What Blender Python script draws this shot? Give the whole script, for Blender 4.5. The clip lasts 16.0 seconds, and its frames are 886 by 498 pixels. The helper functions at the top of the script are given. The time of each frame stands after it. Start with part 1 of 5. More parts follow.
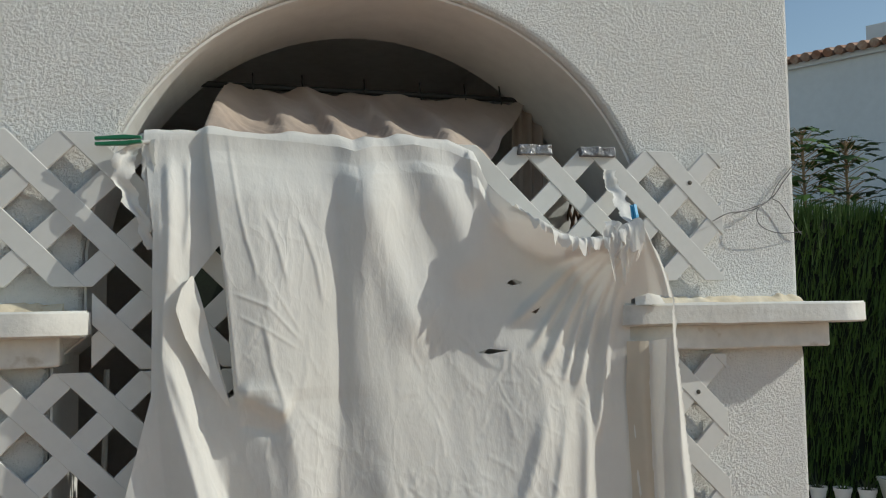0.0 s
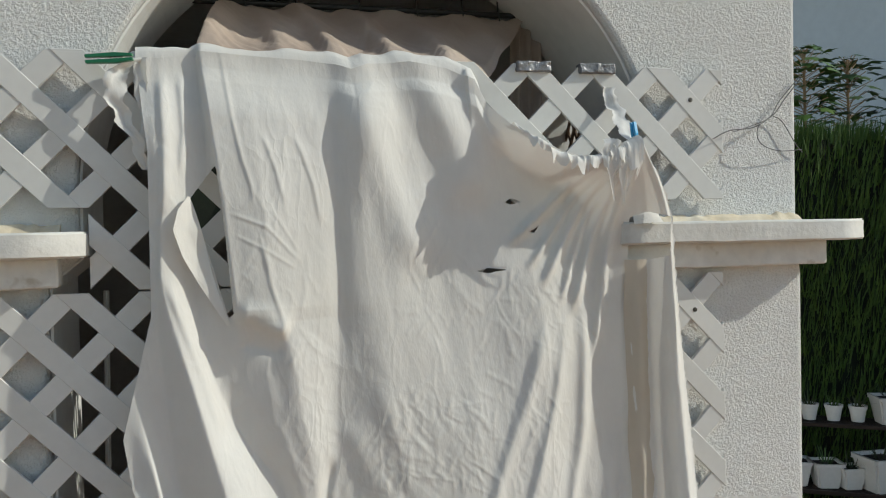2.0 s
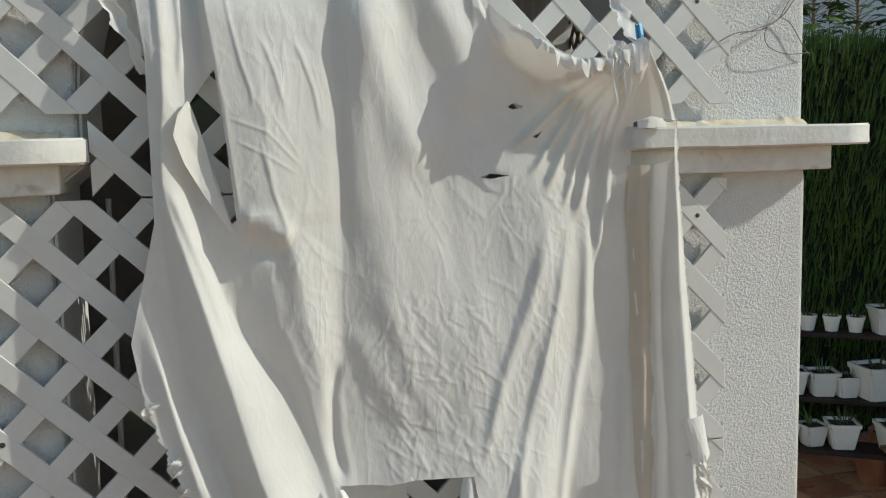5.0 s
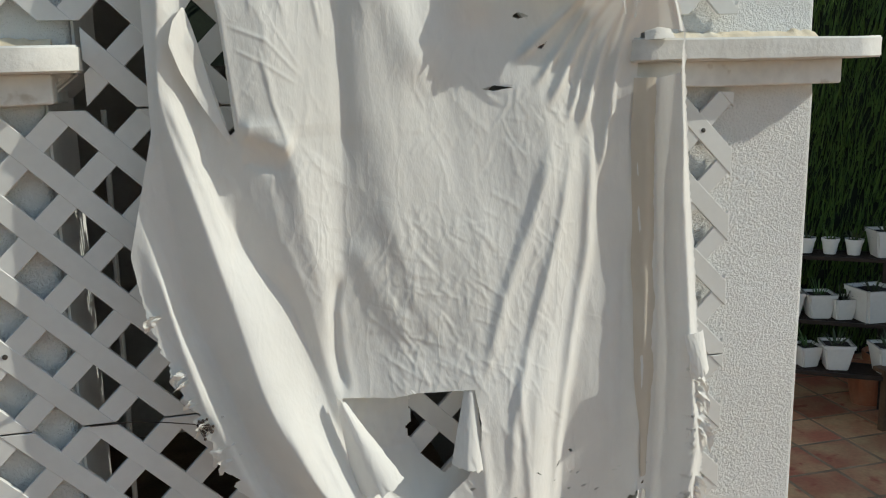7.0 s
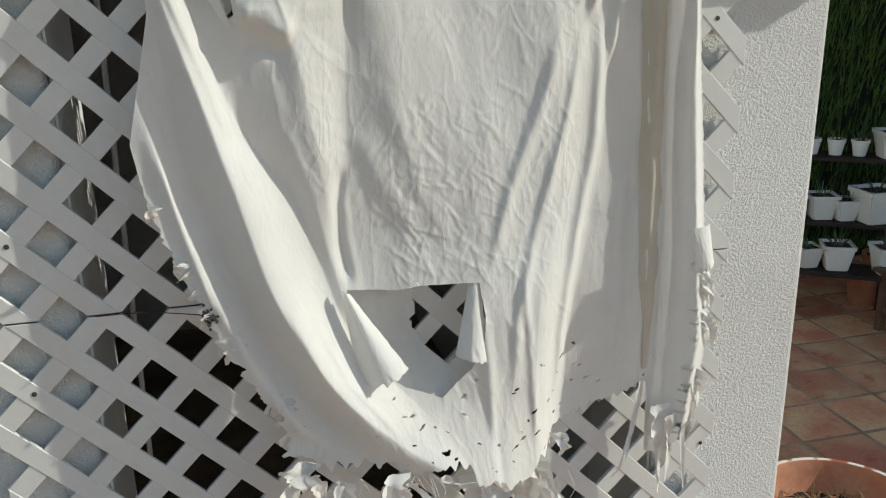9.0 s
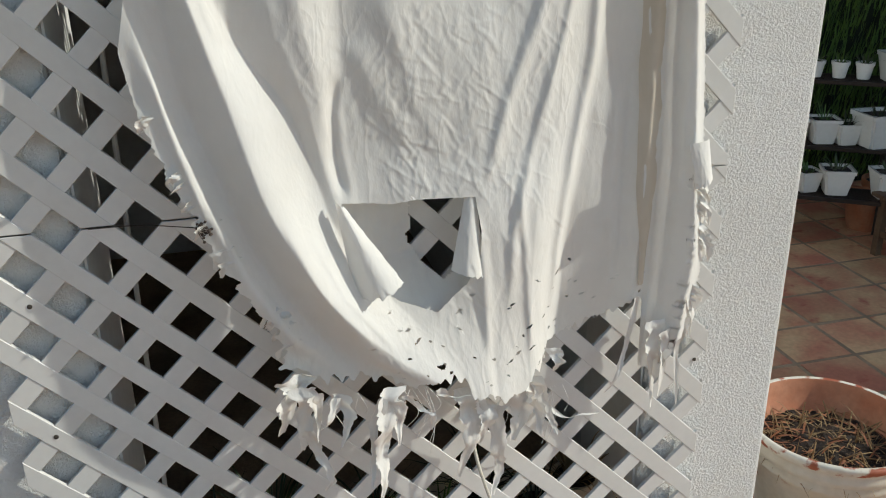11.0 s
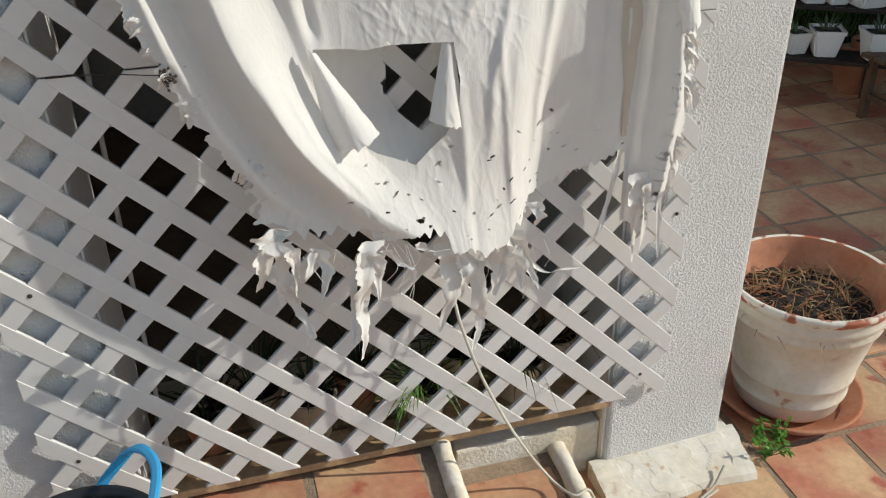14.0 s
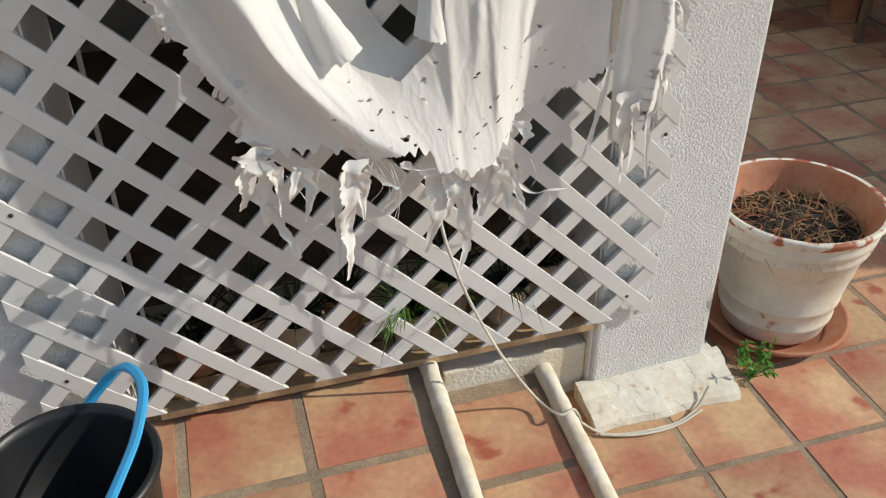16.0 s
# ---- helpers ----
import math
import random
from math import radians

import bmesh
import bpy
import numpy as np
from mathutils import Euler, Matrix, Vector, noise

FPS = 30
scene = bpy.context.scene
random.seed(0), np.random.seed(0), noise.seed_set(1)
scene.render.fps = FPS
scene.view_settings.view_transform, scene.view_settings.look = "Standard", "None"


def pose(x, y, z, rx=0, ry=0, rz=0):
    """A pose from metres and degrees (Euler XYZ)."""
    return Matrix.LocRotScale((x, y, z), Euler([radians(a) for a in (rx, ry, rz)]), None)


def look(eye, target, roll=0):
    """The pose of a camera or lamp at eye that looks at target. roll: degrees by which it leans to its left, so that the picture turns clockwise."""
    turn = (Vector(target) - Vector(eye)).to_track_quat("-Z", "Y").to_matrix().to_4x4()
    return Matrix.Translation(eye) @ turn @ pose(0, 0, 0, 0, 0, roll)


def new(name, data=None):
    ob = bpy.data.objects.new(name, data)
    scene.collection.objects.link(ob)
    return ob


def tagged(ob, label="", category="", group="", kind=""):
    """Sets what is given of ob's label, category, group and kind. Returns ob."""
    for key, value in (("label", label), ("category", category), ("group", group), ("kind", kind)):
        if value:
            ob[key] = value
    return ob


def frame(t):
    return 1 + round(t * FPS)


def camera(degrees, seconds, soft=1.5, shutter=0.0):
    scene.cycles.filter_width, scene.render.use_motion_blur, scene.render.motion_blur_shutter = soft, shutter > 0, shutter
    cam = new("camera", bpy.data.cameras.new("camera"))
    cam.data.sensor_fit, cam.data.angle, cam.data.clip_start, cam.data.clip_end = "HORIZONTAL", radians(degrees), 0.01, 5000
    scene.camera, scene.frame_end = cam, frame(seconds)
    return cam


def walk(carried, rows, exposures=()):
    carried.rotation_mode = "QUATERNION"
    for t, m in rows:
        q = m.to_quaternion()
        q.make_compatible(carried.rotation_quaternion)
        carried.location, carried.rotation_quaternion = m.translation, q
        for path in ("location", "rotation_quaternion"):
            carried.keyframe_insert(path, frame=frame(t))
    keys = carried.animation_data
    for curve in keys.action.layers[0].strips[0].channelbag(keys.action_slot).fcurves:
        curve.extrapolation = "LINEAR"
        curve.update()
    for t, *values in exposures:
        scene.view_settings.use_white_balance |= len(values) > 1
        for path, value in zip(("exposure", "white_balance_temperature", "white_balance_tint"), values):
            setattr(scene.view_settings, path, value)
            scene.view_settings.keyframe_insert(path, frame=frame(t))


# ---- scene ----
cam = camera(53.58, 16.0, soft=1.1)
PATH = [
    (0, pose(-0.3713, -1.5090, 1.8022, 93.773, 0.796, -14.801)),
    (0.5, pose(-0.3706, -1.5072, 1.8020, 92.724, 0.859, -14.692)),
    (1, pose(-0.3737, -1.5024, 1.7994, 91.247, 1.114, -14.771)),
    (1.5, pose(-0.3727, -1.5017, 1.7969, 89.977, 1.192, -14.797)),
    (2, pose(-0.3710, -1.5030, 1.7941, 88.823, 1.106, -14.968)),
    (2.5, pose(-0.3694, -1.5030, 1.7911, 87.985, 1.141, -15.083)),
    (3, pose(-0.3669, -1.5051, 1.7868, 86.975, 1.181, -15.030)),
    (5.5, pose(-0.3743, -1.4991, 1.7684, 82.539, 1.349, -14.903)),
    (6, pose(-0.3749, -1.4933, 1.7626, 81.462, 1.214, -14.927)),
    (6.5, pose(-0.3731, -1.4893, 1.7573, 80.221, 1.180, -14.993)),
    (7, pose(-0.3766, -1.4872, 1.7525, 78.588, 1.226, -15.008)),
    (7.5, pose(-0.3787, -1.4834, 1.7489, 76.854, 1.149, -14.896)),
    (8, pose(-0.3820, -1.4781, 1.7414, 74.976, 1.131, -14.992)),
    (8.5, pose(-0.3833, -1.4724, 1.7345, 73.533, 1.050, -15.009)),
    (9, pose(-0.3816, -1.4704, 1.7278, 72.315, 1.013, -14.968)),
    (11.5, pose(-0.3760, -1.4668, 1.6884, 66.428, 0.867, -15.060)),
    (12, pose(-0.3776, -1.4636, 1.6755, 65.155, 0.929, -15.143)),
    (12.5, pose(-0.3753, -1.4572, 1.6681, 63.825, 0.859, -15.264)),
    (13, pose(-0.3703, -1.4560, 1.6563, 62.499, 1.094, -15.556)),
    (13.5, pose(-0.3665, -1.4552, 1.6464, 60.900, 1.031, -15.947)),
    (14, pose(-0.3632, -1.4537, 1.6414, 59.657, 0.957, -16.229)),
    (14.5, pose(-0.3568, -1.4555, 1.6342, 58.633, 1.005, -16.549)),
    (15, pose(-0.3544, -1.4570, 1.6287, 57.178, 0.886, -16.576)),
    (15.5, pose(-0.3547, -1.4566, 1.6218, 56.096, 0.844, -16.692)),
    (16, pose(-0.3499, -1.4604, 1.6163, 55.218, 0.761, -16.591)),
]
walk(cam, PATH, ((0, -0.15, 6700, 2), (3, -0.02, 6700, 2), (5.5, -0.03, 6700, 1), (9, 0.10, 6700, 1), (12.5, 0.15, 6760, 4), (16, 0.24, 6880, 6)))

# ---- light ----
SUN = Vector((0.80, -0.257, 0.552)).normalized()
world = bpy.data.worlds.new("world")
scene.world = world
world.use_nodes = True
wn = world.node_tree
sky = wn.nodes.new("ShaderNodeTexSky")
sky.sky_type, sky.sun_disc = "NISHITA", False
sky.sun_elevation = math.asin(SUN.z)
sky.sun_rotation = math.atan2(SUN.x, SUN.y)
sky.air_density, sky.dust_density = 1.0, 0.6
wn.links.new(sky.outputs[0], wn.nodes["Background"].inputs[0])
wn.nodes["Background"].inputs[1].default_value = 0.118
sun_data = bpy.data.lights.new("sun", "SUN")
sun_data.energy, sun_data.angle, sun_data.color = 2.95, radians(0.5), (1.0, 0.965, 0.915)
sun = new("sun", sun_data)
sun.matrix_world = look(SUN * 20, (0, 0, 0))



# ---- materials ----
def material(name, colour, rough=0.8, metal=0.0, tint=None, scale=4.0, grain=60.0, vary=0.12, bump=0.3,
             bump_scale=200.0, depth=0.002, coords="Object", random=0.0, stains=None, stain_at=0.62):
    """A surface with large patches, fine grain and relief."""
    m = bpy.data.materials.new(name)
    m.use_nodes = True
    n, l = m.node_tree.nodes, m.node_tree.links
    b = n["Principled BSDF"]
    b.inputs["Roughness"].default_value, b.inputs["Metallic"].default_value = rough, metal
    tc = n.new("ShaderNodeTexCoord")
    place = tc.outputs[coords]
    if random:
        # no two pieces show the same patch of the pattern
        which, far, shift = n.new("ShaderNodeObjectInfo"), n.new("ShaderNodeMath"), n.new("ShaderNodeVectorMath")
        far.operation, shift.operation = "MULTIPLY", "ADD"
        far.inputs[1].default_value = 70.0
        l.new(which.outputs["Random"], far.inputs[0])
        l.new(place, shift.inputs[0])
        l.new(far.outputs[0], shift.inputs[1])
        place = shift.outputs[0]

    def noise_tex(s, d=4.0):
        t = n.new("ShaderNodeTexNoise")
        t.inputs["Scale"].default_value, t.inputs["Detail"].default_value = s, d
        l.new(place, t.inputs["Vector"])
        return t

    def mixer(kind, fac, a, c):
        x = n.new("ShaderNodeMix")
        x.data_type, x.blend_type = "RGBA", kind
        for k, v in ((0, fac), (6, a), (7, c)):
            if isinstance(v, bpy.types.NodeSocket):
                l.new(v, x.inputs[k])
            else:
                x.inputs[k].default_value = v
        return x.outputs[2]

    def ramp(src, lo, hi):
        r = n.new("ShaderNodeMapRange")
        r.inputs["From Min"].default_value, r.inputs["From Max"].default_value = lo, hi
        l.new(src, r.inputs["Value"])
        return r.outputs[0]

    base = (*colour, 1)
    second = (*(tint or [c * (1 - vary * 1.6) for c in colour]), 1)
    c = mixer("MIX", ramp(noise_tex(scale).outputs["Fac"], 0.38, 0.66), base, second)
    dark = (1 - vary, 1 - vary, 1 - vary, 1)
    c = mixer("MIX", ramp(noise_tex(grain, 6).outputs["Fac"], 0.35, 0.7), c, mixer("MULTIPLY", 1.0, c, dark))
    if stains:
        c = mixer("MIX", ramp(noise_tex(scale * 2.3, 8).outputs["Fac"], stain_at, stain_at + 0.08), c, (*stains, 1))
    if random:
        info = n.new("ShaderNodeObjectInfo")
        h = n.new("ShaderNodeHueSaturation")
        l.new(c, h.inputs["Color"])
        r = n.new("ShaderNodeMapRange")
        r.inputs["To Min"].default_value, r.inputs["To Max"].default_value = 1 - random, 1 + random
        l.new(info.outputs["Random"], r.inputs["Value"])
        l.new(r.outputs[0], h.inputs["Value"])
        c = h.outputs[0]
    l.new(c, b.inputs["Base Color"])
    if bump:
        bn = n.new("ShaderNodeBump")
        bn.inputs["Strength"].default_value, bn.inputs["Distance"].default_value = bump, depth
        l.new(noise_tex(bump_scale, 5).outputs["Fac"], bn.inputs["Height"])
        l.new(bn.outputs[0], b.inputs["Normal"])
    return m


def stucco_material():
    """Thick white roughcast: clotted grains with smooth tops."""
    m = material("white_stucco", (0.78, 0.78, 0.765), 0.9, tint=(0.74, 0.735, 0.71), scale=2.5, grain=40, vary=0.05, bump=0)
    n, l = m.node_tree.nodes, m.node_tree.links
    tc = n.new("ShaderNodeTexCoord")
    a, v = n.new("ShaderNodeTexNoise"), n.new("ShaderNodeTexNoise")
    a.inputs["Scale"].default_value, a.inputs["Detail"].default_value, a.inputs["Roughness"].default_value = 180, 6, 0.62
    v.inputs["Scale"].default_value, v.inputs["Detail"].default_value = 9, 3
    for t in (a, v):
        l.new(tc.outputs["Object"], t.inputs["Vector"])
    r = n.new("ShaderNodeMapRange")
    r.inputs["From Min"].default_value, r.inputs["From Max"].default_value = 0.30, 0.66
    r.interpolation_type = "SMOOTHSTEP"
    l.new(a.outputs["Fac"], r.inputs["Value"])
    s = n.new("ShaderNodeMath")
    s.operation = "MULTIPLY_ADD"
    s.inputs[1].default_value = 0.9
    l.new(v.outputs["Fac"], s.inputs[0])
    l.new(r.outputs[0], s.inputs[2])
    bn = n.new("ShaderNodeBump")
    bn.inputs["Strength"].default_value, bn.inputs["Distance"].default_value = 0.75, 0.0028
    l.new(s.outputs[0], bn.inputs["Height"])
    l.new(bn.outputs[0], n["Principled BSDF"].inputs["Normal"])
    return m


def cloth_material(name, colour, tint, through_light):
    """Thin washed cotton that lets some light through, with creases."""
    m = material(name, colour, 0.95, tint=tint, scale=3.5, grain=25, vary=0.04, bump=0)
    n, l = m.node_tree.nodes, m.node_tree.links
    b = n["Principled BSDF"]
    b.inputs["Specular IOR Level"].default_value = 0.1
    tc = n.new("ShaderNodeTexCoord")
    mp = n.new("ShaderNodeMapping")
    mp.inputs["Scale"].default_value = (1.0, 1.0, 0.45)
    l.new(tc.outputs["Object"], mp.inputs["Vector"])
    big, fine = n.new("ShaderNodeTexNoise"), n.new("ShaderNodeTexNoise")
    big.noise_type = "RIDGED_MULTIFRACTAL"
    big.inputs["Scale"].default_value, big.inputs["Detail"].default_value = 30, 4
    big.inputs["Distortion"].default_value = 0.8
    fine.inputs["Scale"].default_value, fine.inputs["Detail"].default_value = 140, 4
    for t in (big, fine):
        l.new(mp.outputs[0], t.inputs["Vector"])
    warp = n.new("ShaderNodeTexNoise")
    warp.inputs["Scale"].default_value, warp.inputs["Detail"].default_value = 11, 3
    l.new(mp.outputs[0], warp.inputs["Vector"])
    bent = n.new("ShaderNodeVectorMath")
    bent.operation = "MULTIPLY_ADD"
    bent.inputs[1].default_value = (0.09, 0.09, 0.09)
    l.new(warp.outputs["Color"], bent.inputs[0])
    l.new(mp.outputs[0], bent.inputs[2])
    cells = n.new("ShaderNodeTexVoronoi")
    cells.feature = "DISTANCE_TO_EDGE"
    cells.inputs["Scale"].default_value = 26
    l.new(bent.outputs[0], cells.inputs["Vector"])
    sharp = n.new("ShaderNodeMapRange")
    sharp.inputs["From Min"].default_value, sharp.inputs["From Max"].default_value = 0.0, 0.16
    sharp.inputs["To Min"].default_value, sharp.inputs["To Max"].default_value = 1.0, 0.0
    l.new(cells.outputs["Distance"], sharp.inputs["Value"])
    both = n.new("ShaderNodeMath")
    both.operation = "MULTIPLY_ADD"
    both.inputs[1].default_value = 0.32
    l.new(sharp.outputs[0], both.inputs[0])
    l.new(big.outputs["Fac"], both.inputs[2])
    patch = n.new("ShaderNodeTexNoise")
    patch.inputs["Scale"].default_value = 4
    l.new(tc.outputs["Object"], patch.inputs["Vector"])
    mask = n.new("ShaderNodeMapRange")
    mask.inputs["To Min"].default_value, mask.inputs["To Max"].default_value = 0.14, 1.0
    mask.inputs["From Min"].default_value, mask.inputs["From Max"].default_value = 0.36, 0.66
    l.new(patch.outputs["Fac"], mask.inputs["Value"])
    mul = n.new("ShaderNodeMath")
    mul.operation = "MULTIPLY"
    l.new(both.outputs[0], mul.inputs[0])
    l.new(mask.outputs[0], mul.inputs[1])
    add = n.new("ShaderNodeMath")
    add.operation = "MULTIPLY_ADD"
    add.inputs[1].default_value = 0.40
    l.new(fine.outputs["Fac"], add.inputs[0])
    l.new(mul.outputs[0], add.inputs[2])
    bn = n.new("ShaderNodeBump")
    bn.inputs["Strength"].default_value, bn.inputs["Distance"].default_value = 0.60, 0.0024
    l.new(add.outputs[0], bn.inputs["Height"])
    l.new(bn.outputs[0], b.inputs["Normal"])
    tr = n.new("ShaderNodeBsdfTranslucent")
    tr.inputs["Color"].default_value = (*[c * 0.98 for c in tint], 1)
    l.new(bn.outputs[0], tr.inputs["Normal"])
    mx = n.new("ShaderNodeMixShader")
    mx.inputs[0].default_value = through_light
    l.new(b.outputs[0], mx.inputs[1])
    l.new(tr.outputs[0], mx.inputs[2])
    l.new(mx.outputs[0], n["Material Output"].inputs["Surface"])
    return m


STUCCO = stucco_material()
SMOOTH = material("smooth_white_plaster", (0.82, 0.81, 0.79), 0.85, scale=3, grain=30, vary=0.06, bump=0.25, bump_scale=60, depth=0.003)
LEDGE = material("flaking_white_paint", (0.76, 0.755, 0.73), 0.75, tint=(0.66, 0.64, 0.6), scale=9, grain=45, vary=0.1,
                 bump=0.5, bump_scale=70, depth=0.003, stains=(0.5, 0.46, 0.4), stain_at=0.68)
PLINTH = material("stained_cream_plaster", (0.80, 0.755, 0.65), 0.85, tint=(0.70, 0.58, 0.40), scale=8, grain=40, vary=0.15,
                  bump=0.6, bump_scale=50, depth=0.004, stains=(0.42, 0.27, 0.14), stain_at=0.66)
VINYL = material("white_vinyl", (0.715, 0.71, 0.69), 0.40, tint=(0.675, 0.665, 0.64), scale=5, grain=60, vary=0.04, bump=0.12,
                 bump_scale=40, depth=0.001, random=0.03)
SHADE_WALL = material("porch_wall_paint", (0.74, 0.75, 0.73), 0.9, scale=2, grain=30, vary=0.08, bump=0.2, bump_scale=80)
TERRACOTTA = material("terracotta_tile", (0.50, 0.185, 0.115), 0.55, tint=(0.64, 0.42, 0.235), scale=4.2, grain=55, vary=0.18,
                      bump=0.35, bump_scale=45, depth=0.002, random=0.16, stains=(0.38, 0.105, 0.065), stain_at=0.6)
GROUT = material("sandy_mortar", (0.42, 0.31, 0.21), 0.95, scale=6, grain=90, vary=0.25, bump=0.8, bump_scale=180, depth=0.003)
CLOTH = cloth_material("washed_cotton", (0.85, 0.836, 0.812), (0.82, 0.798, 0.757), 0.21)
# darker than CLOTH: shade under the arch is put into this beige
CLOTH_BACK = cloth_material("shaded_beige_cotton", (0.54, 0.45, 0.385), (0.42, 0.335, 0.28), 0.10)


# ---- building helpers ----
def mesh_of(bm, mat, name="mesh", smooth=False):
    me = bpy.data.meshes.new(name)
    bm.to_mesh(me)
    bm.free()
    me.materials.append(mat)
    if smooth:
        me.polygons.foreach_set("use_smooth", [True] * len(me.polygons))
    return me


def part(name, bm, mat, parent=None, label="", smooth=False):
    ob = new(name, mesh_of(bm, mat, name, smooth))
    ob.parent = parent
    return tagged(ob, label)


def thing(name, label, category, group="", at=(0, 0, 0)):
    ob = new(name)
    ob.location = at
    ob.empty_display_size = 0.05
    return tagged(ob, label, category, group)


def box(x0, x1, y0, y1, z0, z1, bevel=0.0, bm=None):
    out = bmesh.new()
    bmesh.ops.create_cube(out, size=1, matrix=Matrix.Translation(((x0 + x1) / 2, (y0 + y1) / 2, (z0 + z1) / 2))
                          @ Matrix.Diagonal((x1 - x0, y1 - y0, z1 - z0, 1)))
    if bevel:
        bmesh.ops.bevel(out, geom=out.edges[:], offset=bevel, segments=2, affect="EDGES", profile=0.5)
    if bm is not None:
        merge(bm, out)
        return bm
    return out


def merge(bm, other):
    me = bpy.data.meshes.new("tmp")
    other.to_mesh(me)
    other.free()
    bm.from_mesh(me)
    bpy.data.meshes.remove(me)


def slab(points, y0, y1):
    """An upright plate with the outline points (x, z) from y0 to y1."""
    bm = bmesh.new()
    a = [bm.verts.new((x, y0, z)) for x, z in points]
    b = [bm.verts.new((x, y1, z)) for x, z in points]
    bm.faces.new(a)
    bm.faces.new(b[::-1])
    n = len(points)
    for i in range(n):
        bm.faces.new((a[i], b[i], b[(i + 1) % n], a[(i + 1) % n]))
    bmesh.ops.recalc_face_normals(bm, faces=bm.faces[:])
    return bm


def lathe(profile, n=40, bm=None):
    """A round body about z from (radius, z) pairs."""
    bm = bm or bmesh.new()
    rings = []
    for r, z in profile:
        rings.append([bm.verts.new((r * math.cos(2 * math.pi * i / n), r * math.sin(2 * math.pi * i / n), z)) for i in range(n)]
                     if r > 1e-5 else [bm.verts.new((0, 0, z))])
    for a, b in zip(rings, rings[1:]):
        for i in range(n):
            j = (i + 1) % n
            f = [a[i % len(a)], a[j % len(a)], b[j % len(b)], b[i % len(b)]]
            f = list(dict.fromkeys(f))
            if len(f) > 2:
                bm.faces.new(f)
    bmesh.ops.recalc_face_normals(bm, faces=bm.faces[:])
    return bm


def tube(points, r, n=8, bm=None, taper=1.0):
    """A round rod through points."""
    bm = bm or bmesh.new()
    pts = [Vector(p) for p in points]
    rings = []
    for k, p in enumerate(pts):
        d = (pts[min(k + 1, len(pts) - 1)] - pts[max(k - 1, 0)]).normalized()
        side = d.cross(Vector((0.31, 0.22, 0.92))).normalized()
        up = side.cross(d)
        rk = r * (1 + (taper - 1) * k / max(1, len(pts) - 1))
        rings.append([bm.verts.new(p + (side * math.cos(2 * math.pi * i / n) + up * math.sin(2 * math.pi * i / n)) * rk) for i in range(n)])
    for a, b in zip(rings, rings[1:]):
        for i in range(n):
            bm.faces.new((a[i], a[(i + 1) % n], b[(i + 1) % n], b[i]))
    bm.faces.new(rings[0][::-1])
    bm.faces.new(rings[-1])
    return bm


def smooth_path(points, steps=8):
    """Catmull-Rom through points."""
    p = [Vector(q) for q in points]
    p = [p[0] * 2 - p[1]] + p + [p[-1] * 2 - p[-2]]
    out = []
    for i in range(1, len(p) - 2):
        for s in range(steps):
            t = s / steps
            a, b, c, d = p[i - 1:i + 3]
            out.append(0.5 * (2 * b + (c - a) * t + (2 * a - 5 * b + 4 * c - d) * t * t + (3 * b - a - 3 * c + d) * t ** 3))
    return out + [p[-2]]


# ---- the arched wall ----
FRONT, BACK = 0.019, 0.32
LEFT, RIGHT, SPRING = -0.573, 0.463, 1.865
LOW_LEFT = -0.622
ARCH_X, ARCH_R = (LEFT + RIGHT) / 2, (RIGHT - LEFT) / 2


def arch_wall():
    pts = [(-2.2, 0.0), (LOW_LEFT, 0.0), (LOW_LEFT, 1.72), (LEFT, 1.76)]
    for i in range(49):
        a = math.pi - math.pi * i / 48
        pts.append((ARCH_X + ARCH_R * math.cos(a), SPRING + ARCH_R * math.sin(a)))
    pts += [(RIGHT, 0.0), (0.785, 0.0), (0.785, 1.70), (0.775, 1.76), (0.775, 3.1), (-2.2, 3.1)]
    bm = slab(pts, FRONT, BACK)
    edge = [e for e in bm.edges if all(abs(v.co.y - FRONT) < 1e-4 for v in e.verts) and len(e.link_faces) == 2]
    bmesh.ops.bevel(bm, geom=edge, offset=0.012, segments=3, affect="EDGES", profile=0.5)
    bmesh.ops.triangulate(bm, faces=[f for f in bm.faces if len(f.verts) > 4])
    wall = new("wall_south", mesh_of(bm, STUCCO, "wall"))
    # the smooth plaster inside the arch
    lining = bmesh.new()
    n, prev = 49, None
    curve = [(RIGHT - 0.001, 0.0), (RIGHT - 0.001, 1.2)]
    for i in range(n):
        a = math.pi * i / (n - 1)
        curve.append((ARCH_X + (ARCH_R - 0.001) * math.cos(a), SPRING + (ARCH_R - 0.001) * math.sin(a)))
    curve += [(LEFT + 0.001, 1.76), (LOW_LEFT + 0.001, 1.72), (LOW_LEFT + 0.001, 1.2), (LOW_LEFT + 0.001, 0.0)]
    rows = []
    for k, (x, z) in enumerate(curve):
        inward = Vector((ARCH_X - x, 0, (SPRING - z) if z > SPRING else 0)).normalized() * 0.004
        rows.append([lining.verts.new((x, y, z)) for y in (FRONT + 0.012, BACK)]
                    + [lining.verts.new((x + inward.x, y, z + inward.z)) for y in (BACK, FRONT + 0.014)])
    for a, b in zip(rows, rows[1:]):
        for i in range(4):
            lining.faces.new((a[i], a[(i + 1) % 4], b[(i + 1) % 4], b[i]))
    bmesh.ops.recalc_face_normals(lining, faces=lining.faces[:])
    part("arch_lining", lining, SMOOTH, wall, "smooth white plaster inside the arch")
    return tagged(wall, "white roughcast wall with a round arch", "wall", kind="structure")


wall_south = arch_wall()


